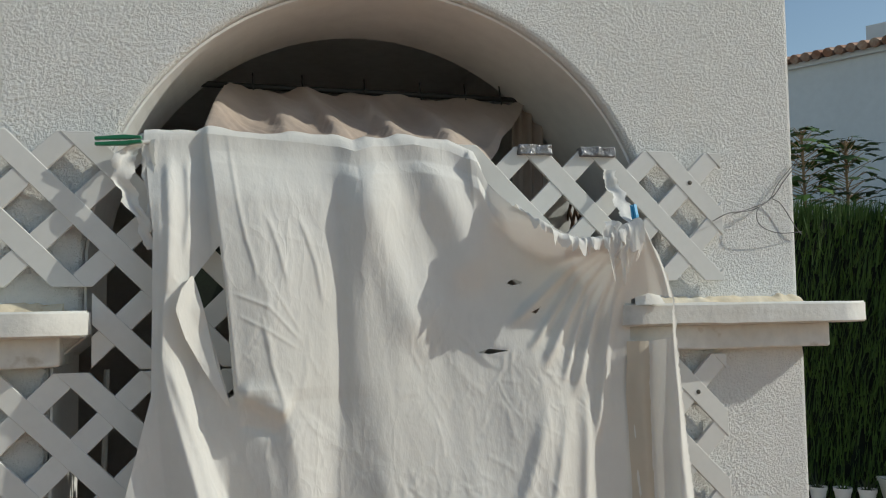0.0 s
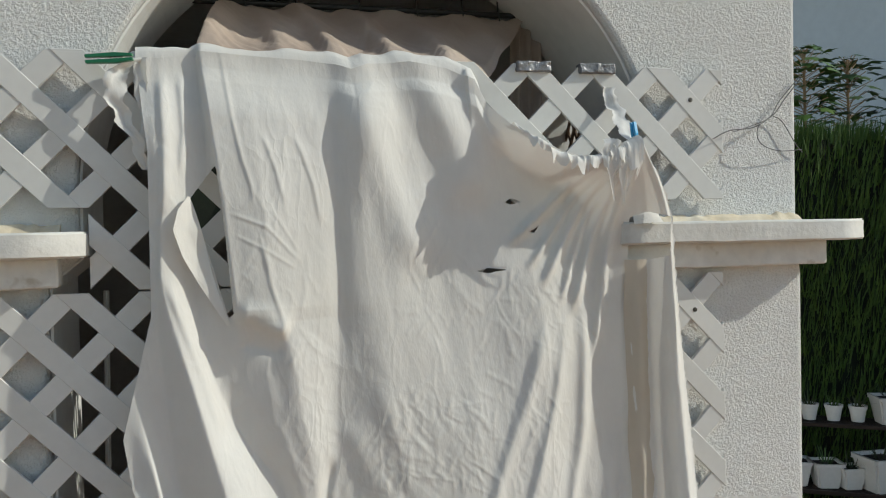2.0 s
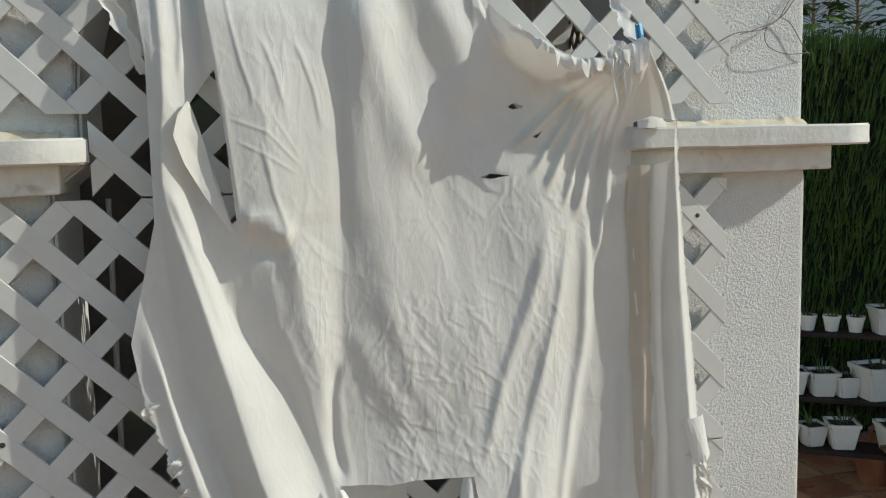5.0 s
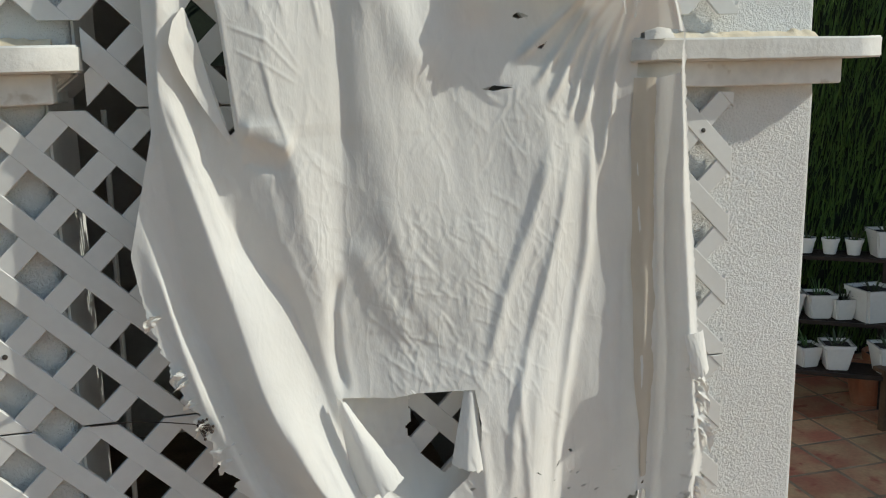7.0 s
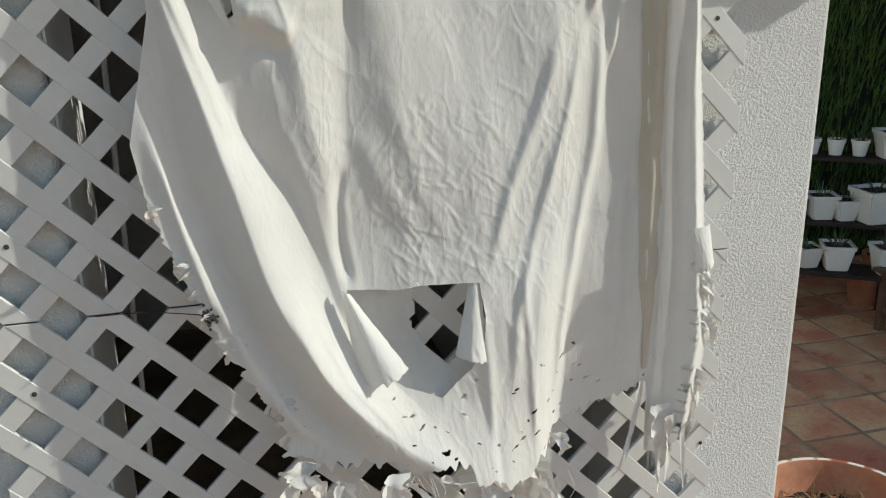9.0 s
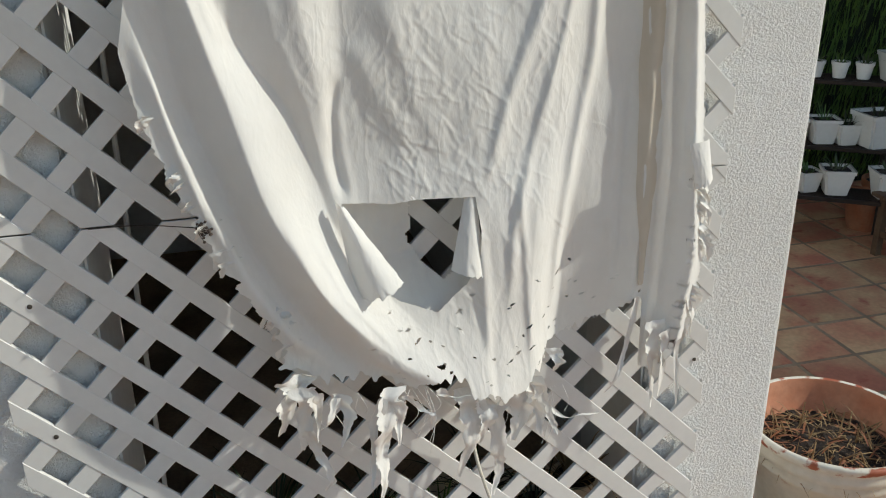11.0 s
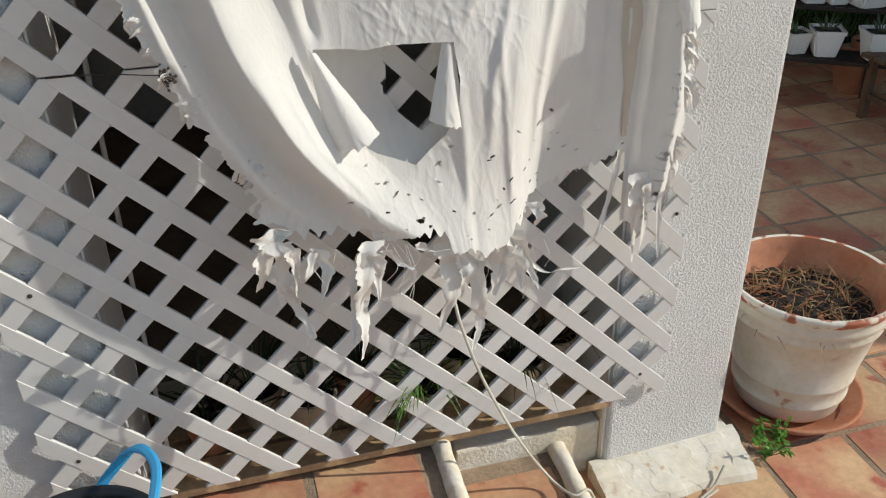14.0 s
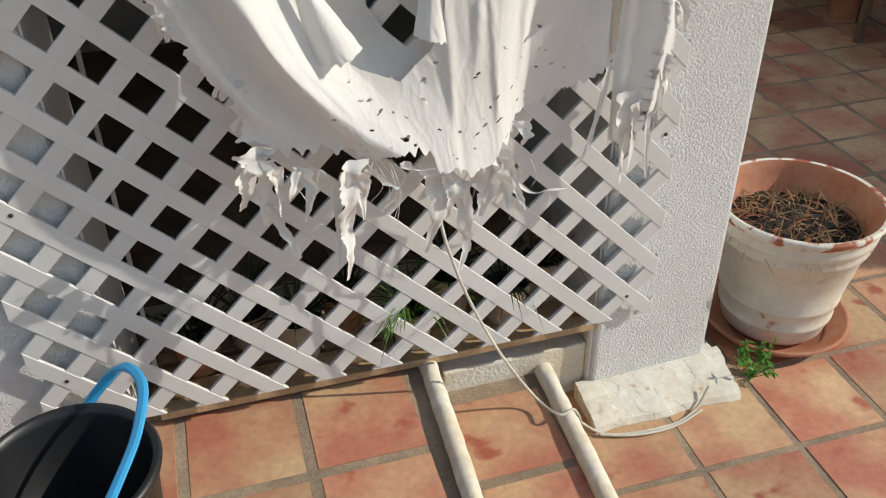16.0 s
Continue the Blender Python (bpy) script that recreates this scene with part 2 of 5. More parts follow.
def ledge(x0, x1, m0, m1, name):
    """The moulded band on which the arch springs: a plate over a narrower course."""
    root = thing(name, "chipped white painted masonry ledge at the arch's spring", "ledge")
    tagged(root, kind="structure")
    bm = box(x0, x1, -0.055, 0.16, 1.762, 1.803)
    bmesh.ops.subdivide_edges(bm, edges=bm.edges[:], cuts=9, use_grid_fill=True)
    bmesh.ops.bevel(bm, geom=[e for e in bm.edges if e.calc_face_angle(0) > 1], offset=0.003, segments=2, affect="EDGES")
    for v in bm.verts:
        v.co += noise.noise_vector(v.co * 19) * 0.0022 + noise.noise_vector(v.co * 60) * 0.001
    part("plate", bm, LEDGE, root, smooth=True)
    bm = box(m0, m1, -0.018, 0.14, 1.715, 1.763, 0.004)
    bmesh.ops.subdivide_edges(bm, edges=[e for e in bm.edges if e.calc_length() > 0.1], cuts=8)
    for v in bm.verts:
        v.co += noise.noise_vector(v.co * 15) * 0.002
    part("course", bm, LEDGE, root)
    return root


ledge(0.354, 0.872, 0.375, 0.815, "ledge")
ledge(-1.6, -0.556, -1.6, -0.60, "ledge")


def mortar(x0, x1, seed):
    """The crumbling bed of mortar between a ledge and the wall above it."""
    bm = bmesh.new()
    n, rows = 90, []
    for i in range(n + 1):
        x = x0 + (x1 - x0) * i / n
        h = 0.009 + 0.012 * max(0.0, noise.noise(Vector((x * 17, seed, 0)))) + 0.005 * noise.noise(Vector((x * 60, seed, 2)))
        w = 0.012 + 0.008 * noise.noise(Vector((x * 30, seed, 5)))
        rows.append([bm.verts.new((x, y, z)) for y, z in ((0.022, 1.800), (0.022, 1.806 + h), (0.015, 1.806 + h * 0.95), (0.013 - w * 0.4, 1.806 + h * 0.45), (0.012 - w, 1.803), (0.012 - w, 1.800))])
    for a, b in zip(rows, rows[1:]):
        for k in range(6):
            bm.faces.new((a[k], a[(k + 1) % 6], b[(k + 1) % 6], b[k]))
    bm.faces.new(rows[0])
    bm.faces.new(rows[-1][::-1])
    bmesh.ops.recalc_face_normals(bm, faces=bm.faces[:])
    ob = new("trim", mesh_of(bm, PLINTH, "mortar"))
    tagged(ob, "crumbling yellowish mortar along the ledge's back", "trim", kind="structure")


mortar(0.455, 0.772, 1)
mortar(-1.5, -0.60, 2)

# ---- the lattice ----
PITCH, SLAT, X0, Z0 = 0.13, 0.0355, -0.52, 1.187


def clip(poly, axis, limit, sign):
    out = []
    for i, p in enumerate(poly):
        q = poly[(i + 1) % len(poly)]
        a, b = sign * (p[axis] - limit), sign * (q[axis] - limit)
        if a >= 0:
            out.append(p)
        if a * b < 0:
            t = a / (a - b)
            out.append((p[0] + (q[0] - p[0]) * t, p[1] + (q[1] - p[1]) * t))
    return out


def slat_mesh(poly, y0, y1):
    bm = slab(poly, y0, y1)
    bmesh.ops.remove_doubles(bm, verts=bm.verts[:], dist=1e-5)
    front = [e for e in bm.edges if sum(abs(v.co.y - y0) < 1e-5 for v in e.verts) == 2]
    bmesh.ops.bevel(bm, geom=front, offset=0.0009, segments=1, affect="EDGES")
    return bm


def area(poly):
    return abs(sum(p[0] * q[1] - q[0] * p[1] for p, q in zip(poly, poly[1:] + poly[:1]))) / 2 if len(poly) > 2 else 0.0


def lattice(root, x0, x1, z0, z1, notches=()):
    """Crossed strips in two layers, cut to a rectangle; notches: cut-away corners (side, x, z)."""
    w = SLAT / math.sqrt(2)
    for sign in (1, -1):
        lay = (-0.0038, 0.003) if sign == 1 else (-0.0026, 0.0058)
        base = X0 * sign + Z0 + PITCH / 2
        cs = [a * sign + b for a in (x0, x1) for b in (z0, z1)]
        for k in range(math.floor((min(cs) - base) / PITCH) - 1, math.ceil((max(cs) - base) / PITCH) + 2):
            c = base + k * PITCH
            poly = [(x0 - 1, c - sign * (x0 - 1) - w), (x1 + 1, c - sign * (x1 + 1) - w),
                    (x1 + 1, c - sign * (x1 + 1) + w), (x0 - 1, c - sign * (x0 - 1) + w)]
            for axis, lim, s in ((0, x0, 1), (0, x1, -1), (1, z0, 1), (1, z1, -1)):
                poly = clip(poly, axis, lim, s) if poly else poly
            pieces = [poly]
            for side, nx, nz in notches:
                cut = []
                for p in pieces:
                    if area(clip(clip(p, 0, nx, side), 1, nz, -1)) > 1e-7:
                        cut += [clip(p, 1, nz, 1), clip(clip(p, 1, nz, -1), 0, nx, -side)]
                    else:
                        cut.append(p)
                pieces = cut
            for p in pieces:
                if area(p) > 4e-5:
                    part("slat", slat_mesh(p, *lay), VINYL, root)


STEEL = material("dark_screw", (0.12, 0.11, 0.1), 0.5, 0.8, bump=0)


def screw(root, x, z):
    bm = lathe([(0.0, -0.002), (0.0042, -0.0012), (0.0045, 0.0)], 12)
    bm.transform(Matrix.Translation((x, -0.0038, z)) @ Matrix.Rotation(radians(90), 4, "X") @ Matrix.Diagonal((1, 1, -1, 1)))
    part("screw", bm, STEEL, root)


lower_panel = thing("lattice_panel", "white vinyl diagonal lattice panel screwed over the arch's lower part", "lattice", "lattice panels")
lattice(lower_panel, -0.780, 0.590, 0.266, 1.1855)
middle_panel = thing("lattice_panel", "white vinyl lattice panel between the ledges and the lowest panel", "lattice", "lattice panels")
lattice(middle_panel, -0.780, 0.590, 1.1885, 1.7055)
upper_panel = thing("lattice_panel", "white vinyl lattice panel across the arch above the ledges", "lattice", "lattice panels")
lattice(upper_panel, -0.780, 0.592, 1.7085, 2.094, ((-1, -0.5555, 1.842), (1, 0.3645, 1.846)))
for r, x, z in ((upper_panel, 0.523, 2.035), (middle_panel, 0.527, 1.634), (middle_panel, -0.716, 1.319), (lower_panel, -0.713, 1.059),
                (lower_panel, -0.715, 0.80), (lower_panel, 0.521, 0.332), (lower_panel, 0.562, 0.754), (lower_panel, -0.718, 0.407)):
    screw(r, x, z)


# ---- the torn sheet ----
def fold(*rows):
    """A crease that runs down the sheet: rows of height, x, and how far it stands out."""
    r = sorted(rows)
    return tuple(np.array([q[i] for q in r]) for i in range(3))


FOLDS = [
    fold((2.10, -0.480, 0.015), (1.93, -0.460, 0.052), (1.67, -0.460, 0.060), (1.48, -0.506, 0.058), (1.38, -0.491, 0.064), (1.24, -0.440, 0.078), (1.11, -0.380, 0.100), (1.02, -0.315, 0.120), (0.90, -0.300, 0.142), (0.80, -0.300, 0.160)),
    fold((2.10, -0.460, 0.018), (1.93, -0.448, 0.055), (1.67, -0.454, 0.062), (1.57, -0.444, 0.058), (1.41, -0.430, 0.046), (1.29, -0.389, 0.054), (1.143, -0.340, 0.074), (1.07, -0.300, 0.092), (0.953, -0.215, 0.126), (0.90, -0.170, 0.142), (0.80, -0.100, 0.165)),
    fold((2.10, -0.440, 0.023), (1.89, -0.435, 0.060), (1.72, -0.447, 0.070), (1.60, -0.411, 0.082), (1.475, -0.377, 0.092), (1.365, -0.348, 0.100), (1.249, -0.320, 0.112), (1.155, -0.280, 0.130), (1.053, -0.218, 0.152), (0.948, -0.115, 0.172), (0.887, -0.024, 0.182), (0.80, 0.0, 0.184)),
    fold((2.10, -0.388, 0.014), (1.89, -0.370, 0.036), (1.71, -0.395, 0.042), (1.585, -0.375, 0.046), (1.46, -0.325, 0.046), (1.39, -0.265, 0.044), (1.282, -0.233, 0.044), (1.168, -0.203, 0.060), (1.076, -0.149, 0.085), (1.013, -0.090, 0.112), (0.92, 0.0, 0.158), (0.80, 0.03, 0.180)),
    fold((2.10, -0.380, 0.028), (1.89, -0.355, 0.054), (1.71, -0.335, 0.062), (1.61, -0.290, 0.064), (1.47, -0.258, 0.066), (1.39, -0.235, 0.060), (1.29, -0.215, 0.050), (1.17, -0.185, 0.062), (1.08, -0.130, 0.086), (1.013, -0.075, 0.111), (0.92, 0.010, 0.156), (0.80, 0.035, 0.178)),
    fold((2.10, -0.310, 0.029), (1.89, -0.290, 0.058), (1.70, -0.275, 0.070), (1.60, -0.245, 0.074), (1.46, -0.225, 0.068), (1.37, -0.212, 0.057), (1.29, -0.198, 0.046), (1.17, -0.168, 0.060), (1.08, -0.112, 0.086), (1.013, -0.060, 0.110), (0.92, 0.020, 0.155), (0.80, 0.040, 0.178)),
    fold((2.10, -0.175, 0.023), (1.89, -0.166, 0.040), (1.73, -0.164, 0.045), (1.60, -0.166, 0.046), (1.46, -0.172, 0.044), (1.30, -0.168, 0.042), (1.17, -0.150, 0.058), (1.08, -0.095, 0.086), (1.013, -0.045, 0.110), (0.92, 0.030, 0.154), (0.80, 0.045, 0.176)),
    fold((2.10, -0.125, 0.033), (1.89, -0.128, 0.048), (1.73, -0.120, 0.052), (1.60, -0.095, 0.056), (1.45, -0.068, 0.057), (1.29, -0.060, 0.055), (1.17, -0.070, 0.072), (1.08, -0.060, 0.090), (1.013, -0.020, 0.110), (0.92, 0.042, 0.152), (0.80, 0.050, 0.175)),
    fold((2.10, -0.060, 0.022), (1.89, -0.045, 0.019), (1.73, 0.010, 0.033), (1.58, 0.058, 0.041), (1.44, 0.060, 0.058), (1.28, 0.052, 0.066), (1.10, 0.060, 0.095), (0.92, 0.066, 0.138), (0.80, 0.07, 0.168)),
    fold((2.10, 0.060, 0.016), (1.90, 0.110, 0.013), (1.80, 0.150, 0.024), (1.70, 0.185, 0.038), (1.58, 0.205, 0.046), (1.43, 0.190, 0.050), (1.27, 0.175, 0.056), (1.10, 0.150, 0.094), (0.92, 0.135, 0.118), (0.80, 0.14, 0.140)),
    fold((2.10, 0.180, .010), (1.91, 0.240, .012), (1.82, 0.290, .014), (1.72, 0.312, .016), (1.57, 0.315, .016), (1.42, 0.300, .016), (1.26, 0.278, .016), (1.06, 0.238, .020), (0.90, 0.228, .026), (0.80, 0.23, .030)),
    fold((2.10, 0.290, .070), (1.95, 0.335, .100), (1.87, 0.350, .070), (1.81, 0.360, .036), (1.75, 0.366, .030), (1.66, 0.365, .020), (1.41, 0.360, .014), (1.24, 0.350, .014), (0.80, 0.33, .020)),
    fold((2.10, 0.300, .073), (1.95, 0.342, .108), (1.87, 0.368, .068), (1.81, 0.385, .036), (1.75, 0.390, .032), (1.66, 0.388, .030), (1.41, 0.392, .032), (1.24, 0.390, .034), (0.80, 0.375, .038)),
    fold((2.10, 0.310, .075), (1.95, 0.348, .112), (1.87, 0.385, .068), (1.81, 0.405, .038), (1.75, 0.412, .036), (1.66, 0.412, .024), (1.41, 0.425, .014), (1.24, 0.430, .016), (0.80, 0.42, .020)),
    fold((2.10, 0.330, .075), (1.95, 0.354, .112), (1.87, 0.408, .086), (1.81, 0.430, .072), (1.72, 0.438, .066), (1.57, 0.450, .058), (1.41, 0.462, .060), (1.24, 0.470, .070), (1.05, 0.484, .078), (0.80, 0.460, .074)),
    fold((2.10, 0.352, .070), (1.95, 0.357, .105), (1.87, 0.415, .080), (1.81, 0.440, .068), (1.72, 0.449, .060), (1.57, 0.471, .042), (1.41, 0.489, .042), (1.24, 0.499, .050), (1.05, 0.520, .056), (0.80, 0.49, .056)),
]


HEIGHTS = np.arange(0.60, 2.20, 0.005)
SOFTEN = np.exp(-0.5 * (np.arange(-18, 19) * 0.005 / 0.028) ** 2)
SOFTEN /= SOFTEN.sum()


def softened(z, v):
    """A crease's course as a smooth curve over the heights."""
    raw = np.pad(np.interp(HEIGHTS, z, v), 18, mode="edge")
    return np.convolve(raw, SOFTEN, mode="valid")


FOLD_X = np.array([softened(f[0], f[1]) for f in FOLDS])
FOLD_D = np.array([softened(f[0], f[2]) for f in FOLDS])


def stand_out_all(x, z):
    """How far the sheet stands out from the lattice at every (x, z)."""
    k = np.clip((z - HEIGHTS[0]) / 0.005, 0, len(HEIGHTS) - 2)
    a = k.astype(int)
    k = k - a
    px, pd = (q[:, a] + (q[:, a + 1] - q[:, a]) * k for q in (FOLD_X, FOLD_D))
    k = np.clip((px <= x).sum(0) - 1, 0, len(px) - 2)
    i = np.arange(len(x))
    t = np.clip((x - px[k, i]) / np.maximum(1e-4, px[k + 1, i] - px[k, i]), 0, 1)
    return pd[k, i] + (pd[k + 1, i] - pd[k, i]) * (0.35 * t + 0.65 * t * t * (3 - 2 * t))


def stand_out(x, z):
    return float(stand_out_all(np.array([x]), np.array([z]))[0])


def belly(x, z):
    """How far the lower part of the sheet is drawn out from its folds, or, below nought, back to the lattice."""
    t = np.clip((1.22 - z) / 0.34, 0, 1)
    return -0.044 * t * t * (3 - 2 * t) * np.clip((0.34 - x) / 0.16, 0, 1)


def bagged(p):
    """A point of the sheet moved with its lower part."""
    k = float(belly(p[0], p[2])) / (1.46 + p[1])
    return Vector((p[0] + (-0.36 - p[0]) * k, p[1] - (1.46 + p[1]) * k, p[2] + (1.66 - p[2]) * k))


def add_crease(d, x, z, pts, left, right, high):
    """Raises d along a course of points: width to the left and right of it, height; it fades at both ends."""
    pts = np.array(pts, float)
    w = 3 * max(left, right)
    near = np.nonzero((x > pts[:, 0].min() - w) & (x < pts[:, 0].max() + w) & (z > pts[:, 1].min() - w) & (z < pts[:, 1].max() + w))[0]
    if not len(near):
        return
    px, pz = x[near], z[near]
    best, side, along = np.full(len(near), 9.0), np.zeros(len(near)), np.zeros(len(near))
    step = np.hypot(*np.diff(pts, axis=0).T)
    run = np.concatenate([[0], np.cumsum(step)]) / step.sum()
    for k in range(len(pts) - 1):
        e = pts[k + 1] - pts[k]
        t = np.clip(((px - pts[k, 0]) * e[0] + (pz - pts[k, 1]) * e[1]) / (e @ e), 0, 1)
        ox, oz = px - pts[k, 0] - t * e[0], pz - pts[k, 1] - t * e[1]
        q = np.hypot(ox, oz)
        m = q < best
        best[m] = q[m]
        side[m] = ((px - pts[k, 0]) * -e[1] + (pz - pts[k, 1]) * e[0])[m]
        along[m] = (run[k] + t * (run[k + 1] - run[k]))[m]
    wide = np.where(side > 0, right, left)
    fade = np.clip(np.minimum(along, 1 - along) * 5, 0, 1)
    d[near] += high * fade * fade * (3 - 2 * fade) * np.exp(-(best / wide) ** 2)


# courses of the larger creases: points from above down, width left and right of the crest, height
CREASES = (
    (((-0.165, 2.190), (-0.134, 2.085), (-0.097, 1.947), (-0.059, 1.848), (-0.020, 1.700)), 0.042, 0.055, 0.019),
    (((-0.060, 2.180), (-0.018, 2.085), (0.020, 2.010), (0.050, 1.930), (0.070, 1.810)), 0.036, 0.048, 0.020),
    (((0.040, 2.150), (0.070, 2.080), (0.100, 2.010), (0.150, 1.930)), 0.026, 0.036, 0.014),
    (((-0.161, 2.060), (-0.163, 1.880), (-0.161, 1.700), (-0.158, 1.560)), 0.018, 0.012, -0.006),
    (((-0.350, 2.120), (-0.331, 1.982), (-0.318, 1.920), (-0.303, 1.870), (-0.300, 1.820)), 0.0028, 0.0045, 0.0016),
    (((-0.285, 1.960), (-0.265, 1.901), (-0.250, 1.840)), 0.0032, 0.006, 0.0018),
    (((-0.232, 1.960), (-0.203, 1.875), (-0.190, 1.800)), 0.0035, 0.006, 0.0020),
    (((-0.347, 1.832), (-0.280, 1.806), (-0.225, 1.745)), 0.0028, 0.0030, 0.0012),
    (((-0.335, 1.796), (-0.281, 1.768), (-0.230, 1.735)), 0.0028, 0.0028, 0.0010),
    (((-0.290, 1.785), (-0.276, 1.711), (-0.250, 1.630)), 0.0032, 0.006, 0.0018),
    (((-0.334, 1.668), (-0.290, 1.655), (-0.245, 1.634)), 0.014, 0.022, 0.013),
    (((-0.330, 1.622), (-0.290, 1.612), (-0.255, 1.600)), 0.010, 0.014, -0.004),
    (((-0.440, 1.740), (-0.412, 1.660), (-0.385, 1.580), (-0.352, 1.470)), 0.008, 0.016, 0.008),
    (((-0.492, 1.560), (-0.452, 1.385), (-0.408, 1.245), (-0.352, 1.110), (-0.290, 1.005), (-0.200, 0.918)), 0.018, 0.010, 0.016),
    (((-0.470, 1.470), (-0.440, 1.330), (-0.405, 1.200)), 0.005, 0.005, 0.003),
    (((-0.178, 1.430), (-0.192, 1.360), (-0.190, 1.290), (-0.176, 1.205)), 0.012, 0.008, -0.010),
    (((-0.160, 1.490), (-0.110, 1.380), (-0.060, 1.290)), 0.018, 0.024, 0.004),
    (((-0.110, 1.560), (-0.060, 1.420), (-0.020, 1.270)), 0.018, 0.024, 0.004),
    (((0.205, 1.640), (0.167, 1.510), (0.107, 1.366), (0.062, 1.215)), 0.010, 0.016, 0.007),
    (((0.250, 1.660), (0.215, 1.480), (0.160, 1.300), (0.110, 1.120), (0.095, 0.960)), 0.008, 0.014, 0.006),
    (((0.285, 1.700), (0.278, 1.440), (0.245, 1.260), (0.215, 1.070), (0.205, 0.900)), 0.012, 0.014, 0.010),
    (((0.040, 1.200), (0.052, 1.080), (0.050, 0.900)), 0.008, 0.012, 0.006),
    (((0.125, 1.250), (0.135, 1.060), (0.140, 0.880)), 0.007, 0.010, 0.004),
    (((-0.300, 1.230), (-0.240, 1.090), (-0.150, 0.955), (-0.050, 0.890)), 0.010, 0.018, 0.008),
    (((-0.250, 1.180), (-0.200, 1.070), (-0.120, 0.970)), 0.005, 0.007, 0.003),
    (((0.345, 1.945), (0.260, 1.800), (0.190, 1.680)), 0.008, 0.012, 0.014), (((0.348, 1.940), (0.300, 1.780), (0.255, 1.630)), 0.008, 0.012, 0.014),
    (((0.352, 1.930), (0.325, 1.740), (0.300, 1.540)), 0.008, 0.012, 0.012), (((0.340, 1.950), (0.235, 1.850), (0.130, 1.760)), 0.007, 0.010, 0.012),
    (((0.342, 1.948), (0.250, 1.825), (0.165, 1.715)), 0.006, 0.008, 0.010), (((0.350, 1.935), (0.280, 1.790), (0.230, 1.650)), 0.006, 0.008, 0.009),
    (((0.370, 1.700), (0.386, 1.360), (0.390, 1.000)), 0.008, 0.008, 0.006), (((0.440, 1.720), (0.450, 1.380), (0.455, 1.050)), 0.007, 0.007, 0.006),
    (((0.330, 1.400), (0.333, 1.160), (0.335, 0.930)), 0.012, 0.014, 0.005), (((-0.440, 2.070), (-0.434, 1.940), (-0.436, 1.820)), 0.008, 0.012, 0.006),
    (((-0.410, 2.060), (-0.405, 1.960), (-0.412, 1.880)), 0.005, 0.008, 0.004),
)
# how crumpled the cloth is: middle, radii, creases
CRUMPLED = (((-0.03, 1.38), (0.11, 0.17), 260), ((0.12, 1.45), (0.12, 0.22), 150), ((0.08, 1.10), (0.14, 0.20), 120), ((-0.40, 1.22), (0.05, 0.16), 70),
            ((-0.24, 1.52), (0.07, 0.14), 70), ((-0.27, 1.85), (0.08, 0.18), 34), ((0.20, 1.68), (0.10, 0.10), 60), ((-0.16, 1.02), (0.12, 0.10), 60),
            ((0.0, 1.75), (0.10, 0.14), 40), ((0.42, 1.25), (0.06, 0.30), 60), ((-0.44, 1.75), (0.03, 0.25), 24))
SLIT = np.array(((1.640, -0.331), (1.662, -0.333), (1.830, -0.349), (1.900, -0.358), (2.120, -0.386)))


def relief(x, z):
    """Folds, creases and crumples of the hanging sheet together."""
    d = np.zeros(len(x))
    for pts, left, right, high in CREASES:
        add_crease(d, x, z, pts, left, right, high)
    r = random.Random(31)
    for (cx, cz), (rx, rz), n in CRUMPLED:
        for _ in range(n):
            a, q = r.uniform(0, 6.283), math.sqrt(r.random())
            x0, z0 = cx + rx * q * math.cos(a), cz + rz * q * math.sin(a)
            lean, long = r.choice((r.gauss(0.15, 0.30), r.gauss(-0.5, 0.25), r.gauss(0.7, 0.35))), r.uniform(0.022, 0.085)
            bend = r.uniform(-0.25, 0.25) * long
            w = r.uniform(0.0022, 0.0042)
            ex, ez = long * math.sin(lean), -long * math.cos(lean)
            add_crease(d, x, z, ((x0, z0), (x0 + ex * 0.5 - bend * math.cos(lean) * 0.5, z0 + ez * 0.5), (x0 + ex, z0 + ez)), w, w * r.uniform(1.0, 2.2),
                       r.choice((1, 1, -0.8)) * r.uniform(0.0002, 0.00075))
    # the overlap along the slit beside the narrow strip
    edge = np.interp(z, SLIT[:, 0], SLIT[:, 1])
    off = x - edge
    on = np.clip((z - 1.655) / 0.02, 0, 1)
    d += on * 0.013 / (1 + np.exp(np.clip(-off / 0.0011, -40, 40))) * np.exp(-np.maximum(off, 0) / 0.075)
    return d


TOP_EDGE = ((0.0, 2.078), (0.08, 2.084), (0.112, 2.084), (0.118, 2.093), (0.20, 2.089), (0.32, 2.084), (0.385, 2.078), (0.415, 2.070), (0.45, 2.080), (0.54, 2.087),
            (0.62, 2.078), (0.675, 2.058), (0.702, 2.010), (0.735, 1.976), (0.768, 1.951), (0.812, 1.926), (0.860, 1.917), (0.91, 1.920), (0.96, 1.940), (1.0, 1.955))
BOTTOM_EDGE = ((0.0, 0.95), (0.10, 0.92), (0.22, 0.905), (0.33, 0.90), (0.375, 0.890), (0.40, 0.852), (0.45, 0.842), (0.52, 0.838), (0.575, 0.852), (0.62, 0.876), (0.70, 0.892),
               (0.80, 0.918), (0.88, 0.940), (0.905, 0.78), (0.94, 0.76), (0.965, 0.86), (1.0, 0.88))
LEFT_EDGE, RIGHT_EDGE = FOLDS[0], FOLDS[-1]


